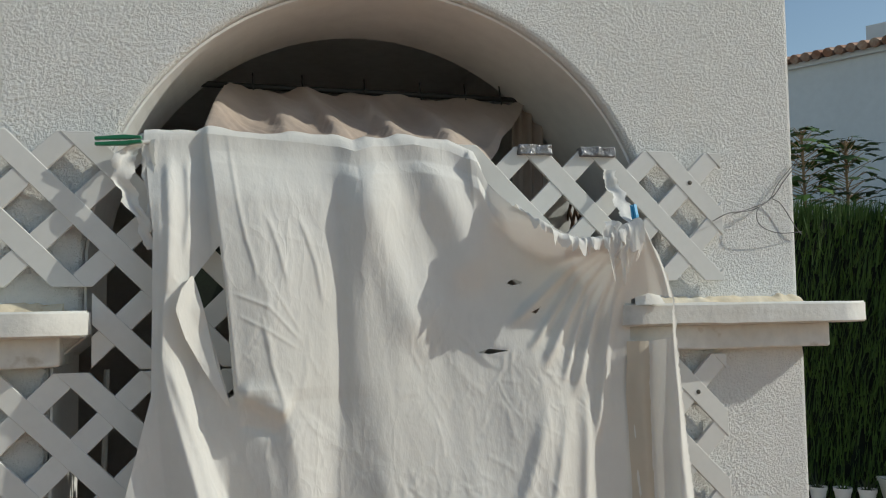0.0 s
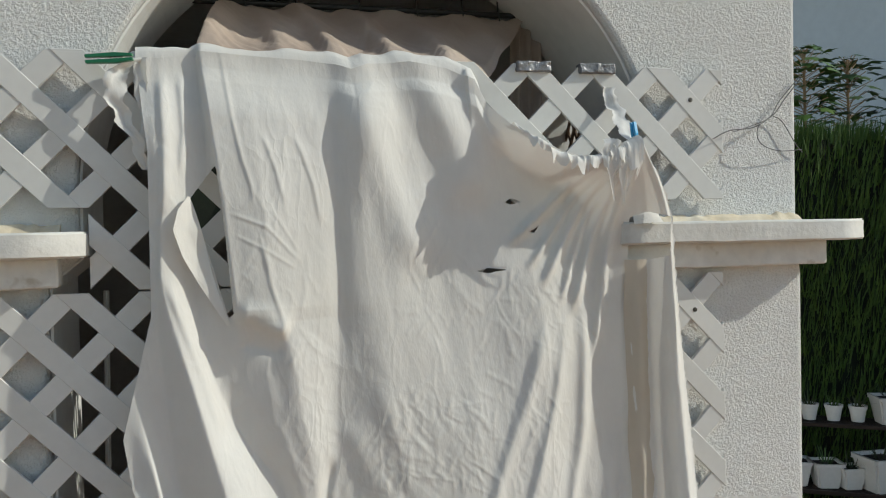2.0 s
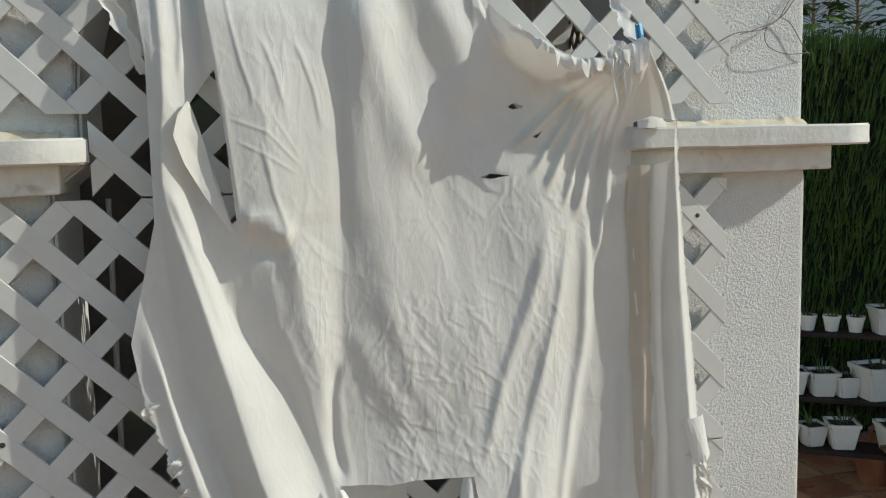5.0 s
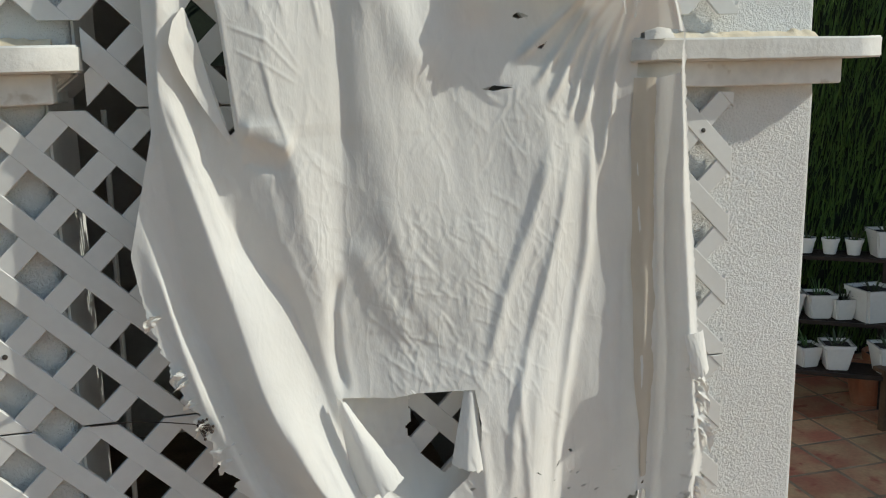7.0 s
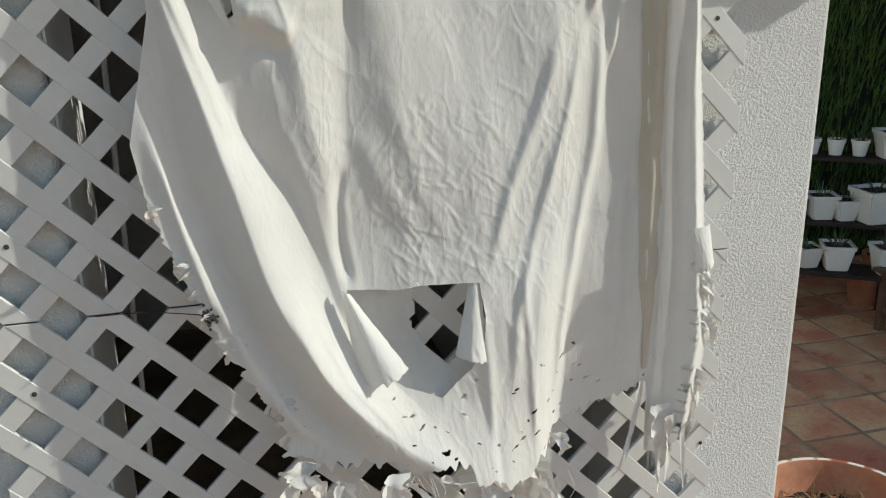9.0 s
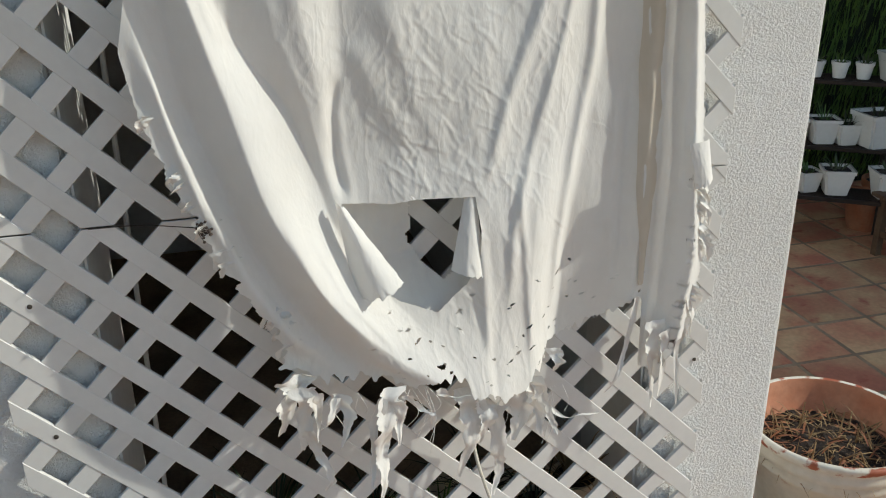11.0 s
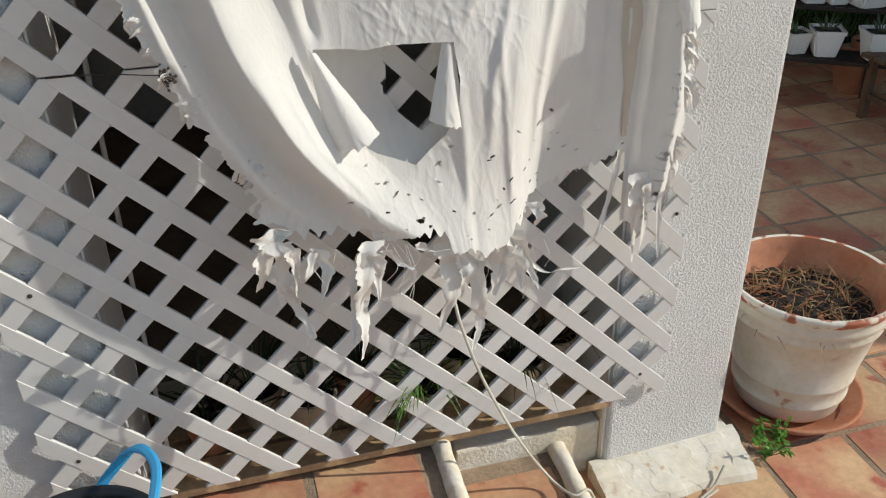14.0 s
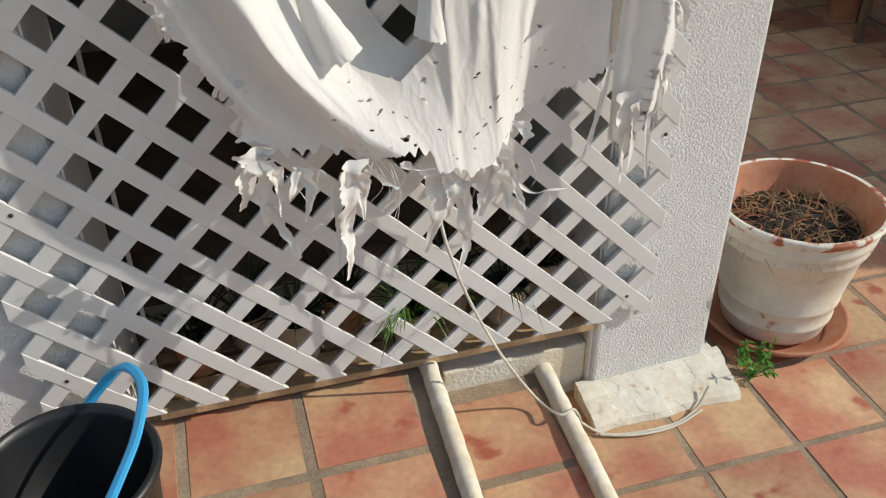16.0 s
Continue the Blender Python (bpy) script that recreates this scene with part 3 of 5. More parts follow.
def inside(x, z, poly):
    hit = False
    for (ax, az), (bx, bz) in zip(poly, poly[1:] + poly[:1]):
        if (az > z) != (bz > z) and x < (bx - ax) * (z - az) / (bz - az) + ax:
            hit = not hit
    return hit


RENT = [(-0.186, 1.208), (-0.10, 1.200), (-0.06, 1.206), (0.045, 1.204), (0.052, 1.14), (0.046, 1.085), (0.022, 1.052), (-0.035, 1.008), (-0.10, 1.034), (-0.165, 1.075), (-0.186, 1.14)]
DIAMOND = [(-0.358, 1.907), (-0.349, 1.835), (-0.335, 1.668), (-0.343, 1.662), (-0.366, 1.745), (-0.384, 1.81), (-0.398, 1.853)]
LEDGE_GAP = [(0.368, 1.812), (0.40, 1.822), (0.437, 1.812), (0.434, 1.742), (0.40, 1.730), (0.370, 1.738)]
rips = [RENT, DIAMOND, LEDGE_GAP, [(0.135, 1.842), (0.150, 1.85), (0.172, 1.843), (0.15, 1.839)], [(0.175, 1.79), (0.19, 1.795), (0.205, 1.805), (0.19, 1.788)],
        [(0.075, 1.722), (0.10, 1.728), (0.135, 1.724), (0.10, 1.719)], [(-0.495, 2.045), (-0.482, 2.05), (-0.476, 2.035), (-0.485, 2.02)]]
rng = random.Random(7)
for _ in range(85):
    x, z = rng.uniform(-0.20, 0.42), rng.uniform(0.86, 1.04) if rng.random() < 0.7 else rng.uniform(0.83, 0.93)
    a = rng.uniform(-0.6, 0.5)
    s, t = rng.uniform(0.004, 0.012), rng.uniform(0.0012, 0.0036)
    rips.append([(x - s * math.cos(a), z - s * math.sin(a)), (x, z + t), (x + s * math.cos(a), z + s * math.sin(a)), (x, z - t)])


SHEET_TOP = []


def sheet():
    root = thing("torn_sheet", "torn and frayed off-white cotton sheet draped over the lattice", "sheet")
    nu, nv = 400, 520
    tops, bots = np.array(TOP_EDGE), np.array(BOTTOM_EDGE)
    u, v = (q.ravel() for q in np.meshgrid(np.arange(nu + 1) / nu, np.arange(nv + 1) / nv))
    zt, zb = np.interp(u, tops[:, 0], tops[:, 1]), np.interp(u, bots[:, 0], bots[:, 1])
    z = zt + (zb - zt) * v
    xl, xr = np.interp(z, LEFT_EDGE[0], LEFT_EDGE[1]), np.interp(z, RIGHT_EDGE[0], RIGHT_EDGE[1])
    x = xl + (xr - xl) * u

    def rough(a, b, c):
        return np.array([noise.noise(Vector(p)) for p in zip(a, b, c)])

    # torn outlines: ragged only close to the free edges
    flat_1 = np.zeros(len(u))
    m = v > 0.86
    low = np.exp(-(1 - v[m]) / 0.030)
    z[m] += low * (0.026 * rough(u[m] * 22, flat_1[m] + 3.1, flat_1[m]) + 0.014 * rough(u[m] * 70, flat_1[m] + 7, flat_1[m]) + 0.004 * rough(u[m] * 170, flat_1[m] + 2, flat_1[m]))
    m = (u < 0.14) & (z < 1.47)
    torn = np.minimum(1, np.maximum(0, 1.46 - z[m]) * 5) * np.exp(-u[m] / 0.025)
    x[m] += torn * (0.018 * rough(z[m] * 30, flat_1[m] + 1, flat_1[m]) + 0.016 * rough(z[m] * 70, flat_1[m] + 4, flat_1[m]) + 0.005 * rough(z[m] * 190, flat_1[m] + 6, flat_1[m]))
    m = u > 0.86
    torn = np.where(z[m] > 1.2, 0.3, 1.0) * np.exp(-(1 - u[m]) / 0.03)
    x[m] += torn * (0.016 * rough(z[m] * 50, flat_1[m] + 19, flat_1[m]) + 0.012 * rough(z[m] * 150, flat_1[m] + 3, flat_1[m]))
    d = stand_out_all(x, z)
    q = np.where(u < 0.66, np.clip((zt - z) / 0.11, 0, 1), 1.0)
    d *= 0.35 + 0.65 * q * q * (3 - 2 * q)
    q = np.clip((zt - z) / 0.05, 0.55, 1)
    d += q * relief(x, z)
    # the neck stands out like a cowl
    cowl = np.clip((x - 0.105) / 0.07, 0, 1) * np.clip((0.372 - x) / 0.04, 0, 1)
    far = np.clip(0.098 - stand_out_all(x, zt), 0, 1)
    d += cowl * far * np.exp(-((zt - z) / 0.036) ** 2)
    d += 0.0022 * rough(x * 14, z * 4.0, flat_1 + 2) + 0.0011 * rough(x * 36 + z * 6, z * 12, flat_1 + 5)
    y = -0.009 - d
    k = belly(x, z) / (1.46 + y)
    rx, ry, rz = x + (-0.36 - x) * k, y - (1.46 + y) * k, z + (1.66 - z) * k
    SHEET_TOP.extend(zip(rx[:nu + 1].tolist(), ry[:nu + 1].tolist(), rz[:nu + 1].tolist()))
    bm = bmesh.new()
    verts = [bm.verts.new(p) for p in zip(rx.tolist(), ry.tolist(), rz.tolist())]
    n = nu + 1
    grid = [verts[j * n:(j + 1) * n] for j in range(nv + 1)]
    pairs = list(zip(x.tolist(), z.tolist()))
    flat = [pairs[j * n:(j + 1) * n] for j in range(nv + 1)]
    boxes = [(min(p[0] for p in r), max(p[0] for p in r), min(p[1] for p in r), max(p[1] for p in r), r) for r in rips]
    for j in range(nv):
        for i in range(nu):
            x = (flat[j][i][0] + flat[j + 1][i + 1][0]) / 2
            z = (flat[j][i][1] + flat[j + 1][i + 1][1]) / 2
            if any(a <= x <= b and c <= z <= d and inside(x, z, r) for a, b, c, d, r in boxes):
                continue
            bm.faces.new((grid[j][i], grid[j + 1][i], grid[j + 1][i + 1], grid[j][i + 1]))
    bmesh.ops.delete(bm, geom=[v for v in bm.verts if not v.link_faces], context="VERTS")
    bm.verts.ensure_lookup_table()
    rim = {v for e in bm.edges if len(e.link_faces) == 1 for v in e.verts}
    border = {id(v) for v in grid[0] + grid[-1] if v.is_valid} | {id(v) for r in grid for v in (r[0], r[-1]) if v.is_valid}
    place = {id(grid[j][i]): flat[j][i] for j in range(nv + 1) for i in range(nu + 1) if grid[j][i].is_valid}
    for v in rim:
        if id(v) in border:
            continue
        best = None
        vx, vz = place[id(v)]
        for a, b, c, d, poly in boxes:
            if not (a - 0.006 < vx < b + 0.006 and c - 0.006 < vz < d + 0.006):
                continue
            for p, q in zip(poly, poly[1:] + poly[:1]):
                e = ((q[0] - p[0]) ** 2 + (q[1] - p[1]) ** 2) or 1e-9
                t = max(0, min(1, ((vx - p[0]) * (q[0] - p[0]) + (vz - p[1]) * (q[1] - p[1])) / e))
                ox, oz = p[0] + (q[0] - p[0]) * t - vx, p[1] + (q[1] - p[1]) * t - vz
                k = ox ** 2 + oz ** 2
                if best is None or k < best[0]:
                    best = (k, ox, oz)
        if best and best[0] < 0.006 ** 2:
            v.co.x, v.co.z = v.co.x + best[1] + rng.uniform(-0.0006, 0.0006), v.co.z + best[2] + rng.uniform(-0.0006, 0.0006)
    part("sheet_front", bm, CLOTH, root, smooth=True)
    return root


torn_sheet = sheet()


# ---- ground ----
def paving():
    g = new("ground", mesh_of(box(-30, 40, -30, 60, -0.2, -0.0018), GROUT, "ground"))
    tagged(g, "sandy mortar bed under terracotta paving", "ground", kind="structure")
    return g


ground = paving()
RAISED = 0.205
platform = new("platform", mesh_of(box(-1.6, 0.045, -0.92, 0.30, -0.01, RAISED - 0.002, 0.004), GROUT, "platform"))
tagged(platform, "raised terracotta-tiled platform under the lattice", "platform", kind="structure")
HALF = 0.10
lower_step = new("platform", mesh_of(box(0.0455, 0.337, -0.92, 0.30, -0.01, HALF - 0.002, 0.004), GROUT, "platform"))
tagged(lower_step, "lower terracotta-tiled step between two covered pipes", "platform", kind="structure")


def tile_mesh(w, d, seed):
    bm = box(-w / 2, w / 2, -d / 2, d / 2, -0.02, 0.0)
    top = [e for e in bm.edges if all(v.co.z > -0.001 for v in e.verts)]
    bmesh.ops.bevel(bm, geom=top, offset=0.003, segments=2, affect="EDGES")
    r = random.Random(seed)
    for v in bm.verts:
        v.co += Vector((r.uniform(-1, 1), r.uniform(-1, 1), 0)) * 0.0012
    return mesh_of(bm, TERRACOTTA, "tile")


def tiles(x0, x1, y0, y1, px, py, ox, oy, joint=0.014, base=0.0, root=ground):
    meshes = [tile_mesh(px - joint, py - joint, s) for s in range(4)]
    r = random.Random(int(px * 1000 + ox * 100))
    i0, i1 = math.floor((x0 - ox) / px), math.ceil((x1 - ox) / px)
    j0, j1 = math.floor((y0 - oy) / py), math.ceil((y1 - oy) / py)
    for i in range(i0, i1):
        for j in range(j0, j1):
            cx, cy = ox + (i + 0.5) * px, oy + (j + 0.5) * py
            if not (x0 <= cx <= x1 and y0 <= cy <= y1):
                continue
            ob = new("tile", meshes[r.randrange(4)])
            ob.parent = root
            ob.matrix_basis = pose(cx, cy, base + r.uniform(-0.001, 0.001), r.uniform(-0.2, 0.2), r.uniform(-0.2, 0.2), r.choice((0, 180)) + r.uniform(-0.4, 0.4))


# ---- parts of the torn sheet ----
def ribbon(pts, w0, w1, seed):
    """A torn strip along pts that twists, cups and tapers, with a frayed outline."""
    r = random.Random(seed)
    path = smooth_path([bagged(p) for p in pts], 14)
    bm = bmesh.new()
    rows, turn, spin = [], r.uniform(-0.5, 0.5), r.uniform(-0.9, 0.9)
    n = len(path)
    for k, p in enumerate(path):
        t = k / (n - 1)
        w = w0 + (w1 - w0) * t ** 1.4
        a = turn + spin * t
        side = Vector((math.cos(a), math.sin(a), 0.1 * math.sin(k * 0.12 + seed)))
        cup = Vector((-math.sin(a), math.cos(a), 0)) * w * 0.10
        ragged = [1 + 0.55 * noise.noise(Vector((k * 0.20, seed * 1.37, g))) + 0.30 * noise.noise(Vector((k * 0.75, seed * 1.37, g + 5))) for g in (0, 30)]
        wob = side * w * 0.35 * noise.noise(Vector((k * 0.12, seed * 1.37, 60)))
        rows.append([bm.verts.new(p + wob + side * w * s / 2 * ragged[0 if s < 0 else 1] + cup * (1 - s * s)
                                  + Vector((0, 0.35 * w * noise.noise(Vector((s * 1.2, k * 0.13, seed * 1.37))), 0))) for s in (-1, -0.6, -0.2, 0.2, 0.6, 1)])
    for a, b in zip(rows, rows[1:]):
        for i in range(5):
            bm.faces.new((a[i], a[i + 1], b[i + 1], b[i]))
    return bm


def add_strip(pts, w0, w1, seed):
    part("torn_strip", ribbon(pts, w0, w1, seed), CLOTH, torn_sheet, smooth=True)


# shreds along the lower edge: their course (x, z) from above, how far out, width above and below
for k, (course, out, w0, w1) in enumerate((
        (((-0.300, 0.945), (-0.306, 0.90), (-0.326, 0.83)), 0.165, 0.040, 0.016), (((-0.285, 0.930), (-0.282, 0.87), (-0.293, 0.796)), 0.170, 0.030, 0.010),
        (((-0.268, 0.915), (-0.262, 0.86), (-0.266, 0.815)), 0.175, 0.018, 0.005), (((-0.284, 0.84), (-0.268, 0.785), (-0.246, 0.735), (-0.257, 0.700)), 0.165, 0.017, 0.005),
        (((-0.215, 0.905), (-0.212, 0.86), (-0.226, 0.805)), 0.180, 0.020, 0.006), (((-0.232, 0.900), (-0.244, 0.86), (-0.262, 0.84)), 0.178, 0.012, 0.004),
        (((-0.136, 0.905), (-0.140, 0.85), (-0.157, 0.777), (-0.152, 0.72), (-0.162, 0.660)), 0.180, 0.034, 0.010), (((-0.152, 0.89), (-0.168, 0.83), (-0.170, 0.74), (-0.176, 0.70)), 0.176, 0.014, 0.005),
        (((-0.120, 0.885), (-0.122, 0.84), (-0.124, 0.785)), 0.182, 0.018, 0.005), (((-0.110, 0.890), (-0.085, 0.853), (-0.062, 0.84), (-0.066, 0.806)), 0.182, 0.013, 0.005),
        (((-0.050, 0.890), (-0.030, 0.868), (0.004, 0.870)), 0.180, 0.014, 0.006), (((0.020, 0.850), (0.026, 0.79), (0.018, 0.73), (0.000, 0.650)), 0.135, 0.040, 0.006),
        (((0.045, 0.830), (0.050, 0.78), (0.040, 0.725)), 0.135, 0.026, 0.006), (((0.074, 0.800), (0.080, 0.70), (0.086, 0.645), (0.070, 0.590)), 0.120, 0.022, 0.008),
        (((0.110, 0.830), (0.118, 0.77), (0.108, 0.715)), 0.130, 0.034, 0.008), (((0.140, 0.840), (0.156, 0.78), (0.163, 0.720)), 0.125, 0.030, 0.007),
        (((0.150, 0.850), (0.180, 0.765), (0.199, 0.712)), 0.120, 0.020, 0.005), (((0.165, 0.790), (0.220, 0.728), (0.265, 0.722), (0.312, 0.708)), 0.085, 0.010, 0.004),
        (((0.200, 0.885), (0.210, 0.855), (0.204, 0.83)), 0.090, 0.020, 0.004), (((0.425, 0.900), (0.424, 0.84), (0.436, 0.77), (0.434, 0.690)), 0.060, 0.030, 0.010),
        (((0.445, 0.880), (0.452, 0.80), (0.448, 0.715)), 0.065, 0.026, 0.006), (((0.486, 0.900), (0.487, 0.81), (0.493, 0.690)), 0.060, 0.012, 0.004),
        (((0.385, 0.950), (0.378, 0.86), (0.352, 0.775), (0.335, 0.735)), 0.050, 0.012, 0.003), (((0.500, 0.960), (0.508, 0.90), (0.502, 0.85)), 0.062, 0.026, 0.006))):
    add_strip([(x, -0.009 - out - 0.008 * math.sin(2.2 * i + k) + 0.004 * i, z) for i, (x, z) in enumerate(course)], w0 * 1.5, w1, k)
# loose threads under the hem
r = random.Random(90)
for k in range(30):
    x = r.uniform(-0.29, 0.21) if k < 24 else r.uniform(0.40, 0.50)
    out, z = (0.178, 0.895) if x < 0.0 else (0.125, 0.82) if x < 0.3 else (0.06, 0.87)
    long, lean = r.uniform(0.03, 0.15), r.uniform(-0.03, 0.03)
    course = [(x, -out, z), (x + lean, -out - r.uniform(0, 0.012), z - long * 0.5), (x + lean * 0.4 + r.uniform(-0.015, 0.015), -out + 0.008, z - long)]
    part("thread", tube(smooth_path([bagged(p) for p in course], 5), 0.0006, 4), CLOTH, torn_sheet)


def neck_fringe():
    """The rolled rim of the sagging neck with its torn teeth."""
    r = random.Random(17)
    nu, nv = 220, 7
    teeth, s = [], 0.0
    while s < 1:
        w = r.uniform(0.045, 0.10)
        teeth.append((s, s + w, r.uniform(0.45, 1.0), r.uniform(0.3, 0.7)))
        s += w
    us, zs = [p[0] for p in TOP_EDGE], [p[1] for p in TOP_EDGE]
    bm = bmesh.new()
    cols = []
    for i in range(nu + 1):
        t = i / nu
        x = 0.140 + 0.216 * t
        z = float(np.interp((x + 0.462) / 0.819, us, zs))
        cowl = min(1.0, (x - 0.105) / 0.07) * min(1.0, max(0.0, (0.372 - x) / 0.04))
        base = stand_out(x, z)
        out = base + cowl * max(0.0, 0.098 - base)
        a, b, high, peak = next(q for q in teeth if q[0] <= t <= q[1] or q is teeth[-1])
        f = (t - a) / (b - a)
        tip = (f / peak if f < peak else (1 - f) / (1 - peak))
        tip = max(0.0, tip) ** 0.5
        drop = (0.009 + 0.027 * tip * high) * min(1, 0.25 + t * 3.5) + 0.030 * max(0, t - 0.72) / 0.28
        drop += 0.005 * noise.noise(Vector((t * 60, 3, 0))) + 0.004 * noise.noise(Vector((t * 130, 8, 0)))
        col = []
        for j in range(nv + 1):
            v = j / nv
            roll = math.sin(min(1.0, v * 2.5) * math.pi / 2)
            col.append(bm.verts.new((x + 0.004 * v * math.sin(t * 40), -0.006 - out - 0.020 * roll - 0.004 * v * math.sin(t * 55 + 1),
                                     z + 0.004 * math.sin(math.pi * min(1, v * 2.5)) - drop * v)))
        cols.append(col)
    for a, b in zip(cols, cols[1:]):
        for j in range(nv):
            bm.faces.new((a[j], a[j + 1], b[j + 1], b[j]))
    part("neck_fringe", bm, CLOTH, torn_sheet, "torn white fringe along the sagging neck", True)


neck_fringe()
for k in range(9):
    r = random.Random(300 + k)
    x, z = 0.330 + r.uniform(-0.035, 0.022), 1.940 + r.uniform(-0.015, 0.008)
    add_strip([(x, -0.116, z), (x + r.uniform(-0.008, 0.010), -0.124, z - 0.03), (x + r.uniform(-0.012, 0.012), -0.112, z - r.uniform(0.05, 0.11))],
              0.020, 0.003, 300 + k)
# the corner pulled up to the lattice by a peg
add_strip([(0.345, -0.105, 1.945), (0.350, -0.06, 1.985), (0.356, -0.02, 2.020), (0.352, -0.012, 2.055)], 0.030, 0.022, 401)
add_strip([(-0.478, -0.022, 2.080), (-0.502, -0.030, 2.055), (-0.508, -0.032, 2.01), (-0.482, -0.040, 1.955), (-0.462, -0.045, 1.90)], 0.034, 0.018, 402)
add_strip([(-0.470, -0.022, 2.080), (-0.468, -0.03, 2.02), (-0.462, -0.04, 1.95)], 0.022, 0.016, 403)
# frayed bits on the outer hem
for k in range(12):
    r = random.Random(500 + k)
    z = r.uniform(0.90, 1.24)
    x = float(np.interp(z, RIGHT_EDGE[0], RIGHT_EDGE[1]))
    add_strip([(x - 0.03, -0.066, z + 0.02), (x - 0.006, -0.078, z), (x + r.uniform(0.000, 0.016), -0.068, z - r.uniform(0.015, 0.05))],
              r.uniform(0.018, 0.036), 0.006, 500 + k)
for k in range(12):
    r = random.Random(600 + k)
    z = r.uniform(0.96, 1.40)
    x = float(np.interp(z, LEFT_EDGE[0], LEFT_EDGE[1]))
    y = -0.012 - stand_out(x + 0.005, z)
    add_strip([(x + 0.024, y + 0.001, z + 0.012), (x + 0.004, y - 0.003, z), (x - r.uniform(0.000, 0.010), y + 0.006, z - r.uniform(0.008, 0.03))],
              r.uniform(0.014, 0.030), 0.006, 600 + k)


def curl(corners, bulge, name, seed):
    """A torn flap between four corners that bows outward."""
    a, b, c, d = (bagged(p) for p in corners)
    bm = bmesh.new()
    n = 22
    rows = []
    for j in range(n + 1):
        row = []
        for i in range(n + 1):
            u, v = i / n, j / n
            p = (a * (1 - u) + b * u) * (1 - v) + (d * (1 - u) + c * u) * v
            p = p + Vector((0, -bulge * 4 * u * (1 - u) * (0.4 + 0.6 * v), 0))
            e = 0.006 * noise.noise(Vector((u * 9, seed, v * 9))) * (1 if v > 0.9 else 0.3)
            row.append(bm.verts.new(p + Vector((e * 0.5, e * 0.6, e))))
        rows.append(row)
    for j in range(n):
        for i in range(n):
            bm.faces.new((rows[j][i], rows[j][i + 1], rows[j + 1][i + 1], rows[j + 1][i]))
    return part(name, bm, CLOTH, torn_sheet, "curled flap torn from the sheet", True)


curl([(-0.198, -0.074, 1.216), (-0.184, -0.076, 1.206), (-0.096, -0.132, 1.078), (-0.178, -0.112, 1.050)], 0.034, "flap", 1)
curl([(0.030, -0.076, 1.212), (0.050, -0.074, 1.208), (0.054, -0.112, 1.062), (-0.006, -0.108, 1.080)], 0.020, "flap", 2)
curl([(0.372, -0.060, 1.800), (0.430, -0.062, 1.803), (0.424, -0.045, 1.826), (0.380, -0.040, 1.829)], 0.008, "flap", 6)
curl([(0.455, -0.082, 1.262), (0.497, -0.078, 1.266), (0.508, -0.085, 1.190), (0.472, -0.088, 1.175)], 0.012, "flap", 7)


def strip_flap():
    """The folded-back edge of the narrow strip beside the slit."""
    bm = bmesh.new()
    n, m, rows = 40, 10, []
    for j in range(n + 1):
        v = j / n
        z = 1.856 - 0.206 * v
        right = -0.398 + 0.056 * v + 0.002 * math.sin(7 * v)
        left = float(np.interp(z, (1.65, 1.715, 1.76, 1.803, 1.835, 1.858), (-0.346, -0.386, -0.410, -0.424, -0.416, -0.400)))
        row = []
        for i in range(m + 1):
            u = i / m
            x = left + (right - left) * u
            y = -0.012 - max(stand_out(x, z), stand_out(left, z) - 0.012) - 0.017 * (1 - u) ** 0.8 * math.sin(math.pi * min(1, 0.1 + v * 0.9)) - 0.002
            row.append(bm.verts.new((x, y + 0.002 * noise.noise(Vector((x * 50, z * 30, 1))), z)))
        rows.append(row)
    for a, b in zip(rows, rows[1:]):
        for i in range(m):
            bm.faces.new((a[i], a[i + 1], b[i + 1], b[i]))
    part("flap", bm, CLOTH, torn_sheet, "folded-back edge of the narrow torn strip", True)


def inner_layer():
    """The piece of cloth that lies on the lattice behind the large hole."""
    bm = bmesh.new()
    n, grid = 90, {}
    for j in range(n + 1):
        for i in range(n + 1):
            x, z = -0.225 + 0.30 * i / n, 0.955 + 0.265 * j / n
            edge = -0.056 + 0.010 * noise.noise(Vector((z * 40, 2, 0))) + 0.005 * noise.noise(Vector((z * 130, 2, 0))) + 0.10 * max(0.0, 1.06 - z)
            low = float(np.interp(x, (-0.06, -0.03, 0.0, 0.03, 0.07), (1.105, 1.058, 1.036, 1.052, 1.090))) + 0.005 * noise.noise(Vector((x * 60, 5, 0)))
            if x < edge or z < low:
                q = min(1.0, max(0.0, (-0.045 - x) / 0.15))
                out = 0.006 + 0.050 * q * q + 0.75 * max(0.0, 1.085 - z) + 0.005 * noise.noise(Vector((x * 24, z * 16, 4))) + 0.003 * noise.noise(Vector((x * 60, z * 50, 4)))
                out = max(0.007, min(out, stand_out(x, z) + float(belly(x, z)) - 0.004))
                grid[i, j] = bm.verts.new((x, -out, z))
    for i, j in grid:
        q = [grid.get(p) for p in ((i, j), (i + 1, j), (i + 1, j + 1), (i, j + 1))]
        if all(q):
            bm.faces.new(q)
    bmesh.ops.delete(bm, geom=[v for v in bm.verts if not v.link_faces], context="VERTS")
    part("inner_layer", bm, CLOTH, torn_sheet, "second layer of cloth behind the large hole", True)


strip_flap()
inner_layer()


BEIGE_HEM = cloth_material("dirty_beige_cotton", (0.72, 0.665, 0.58), (0.66, 0.585, 0.48), 0.2)


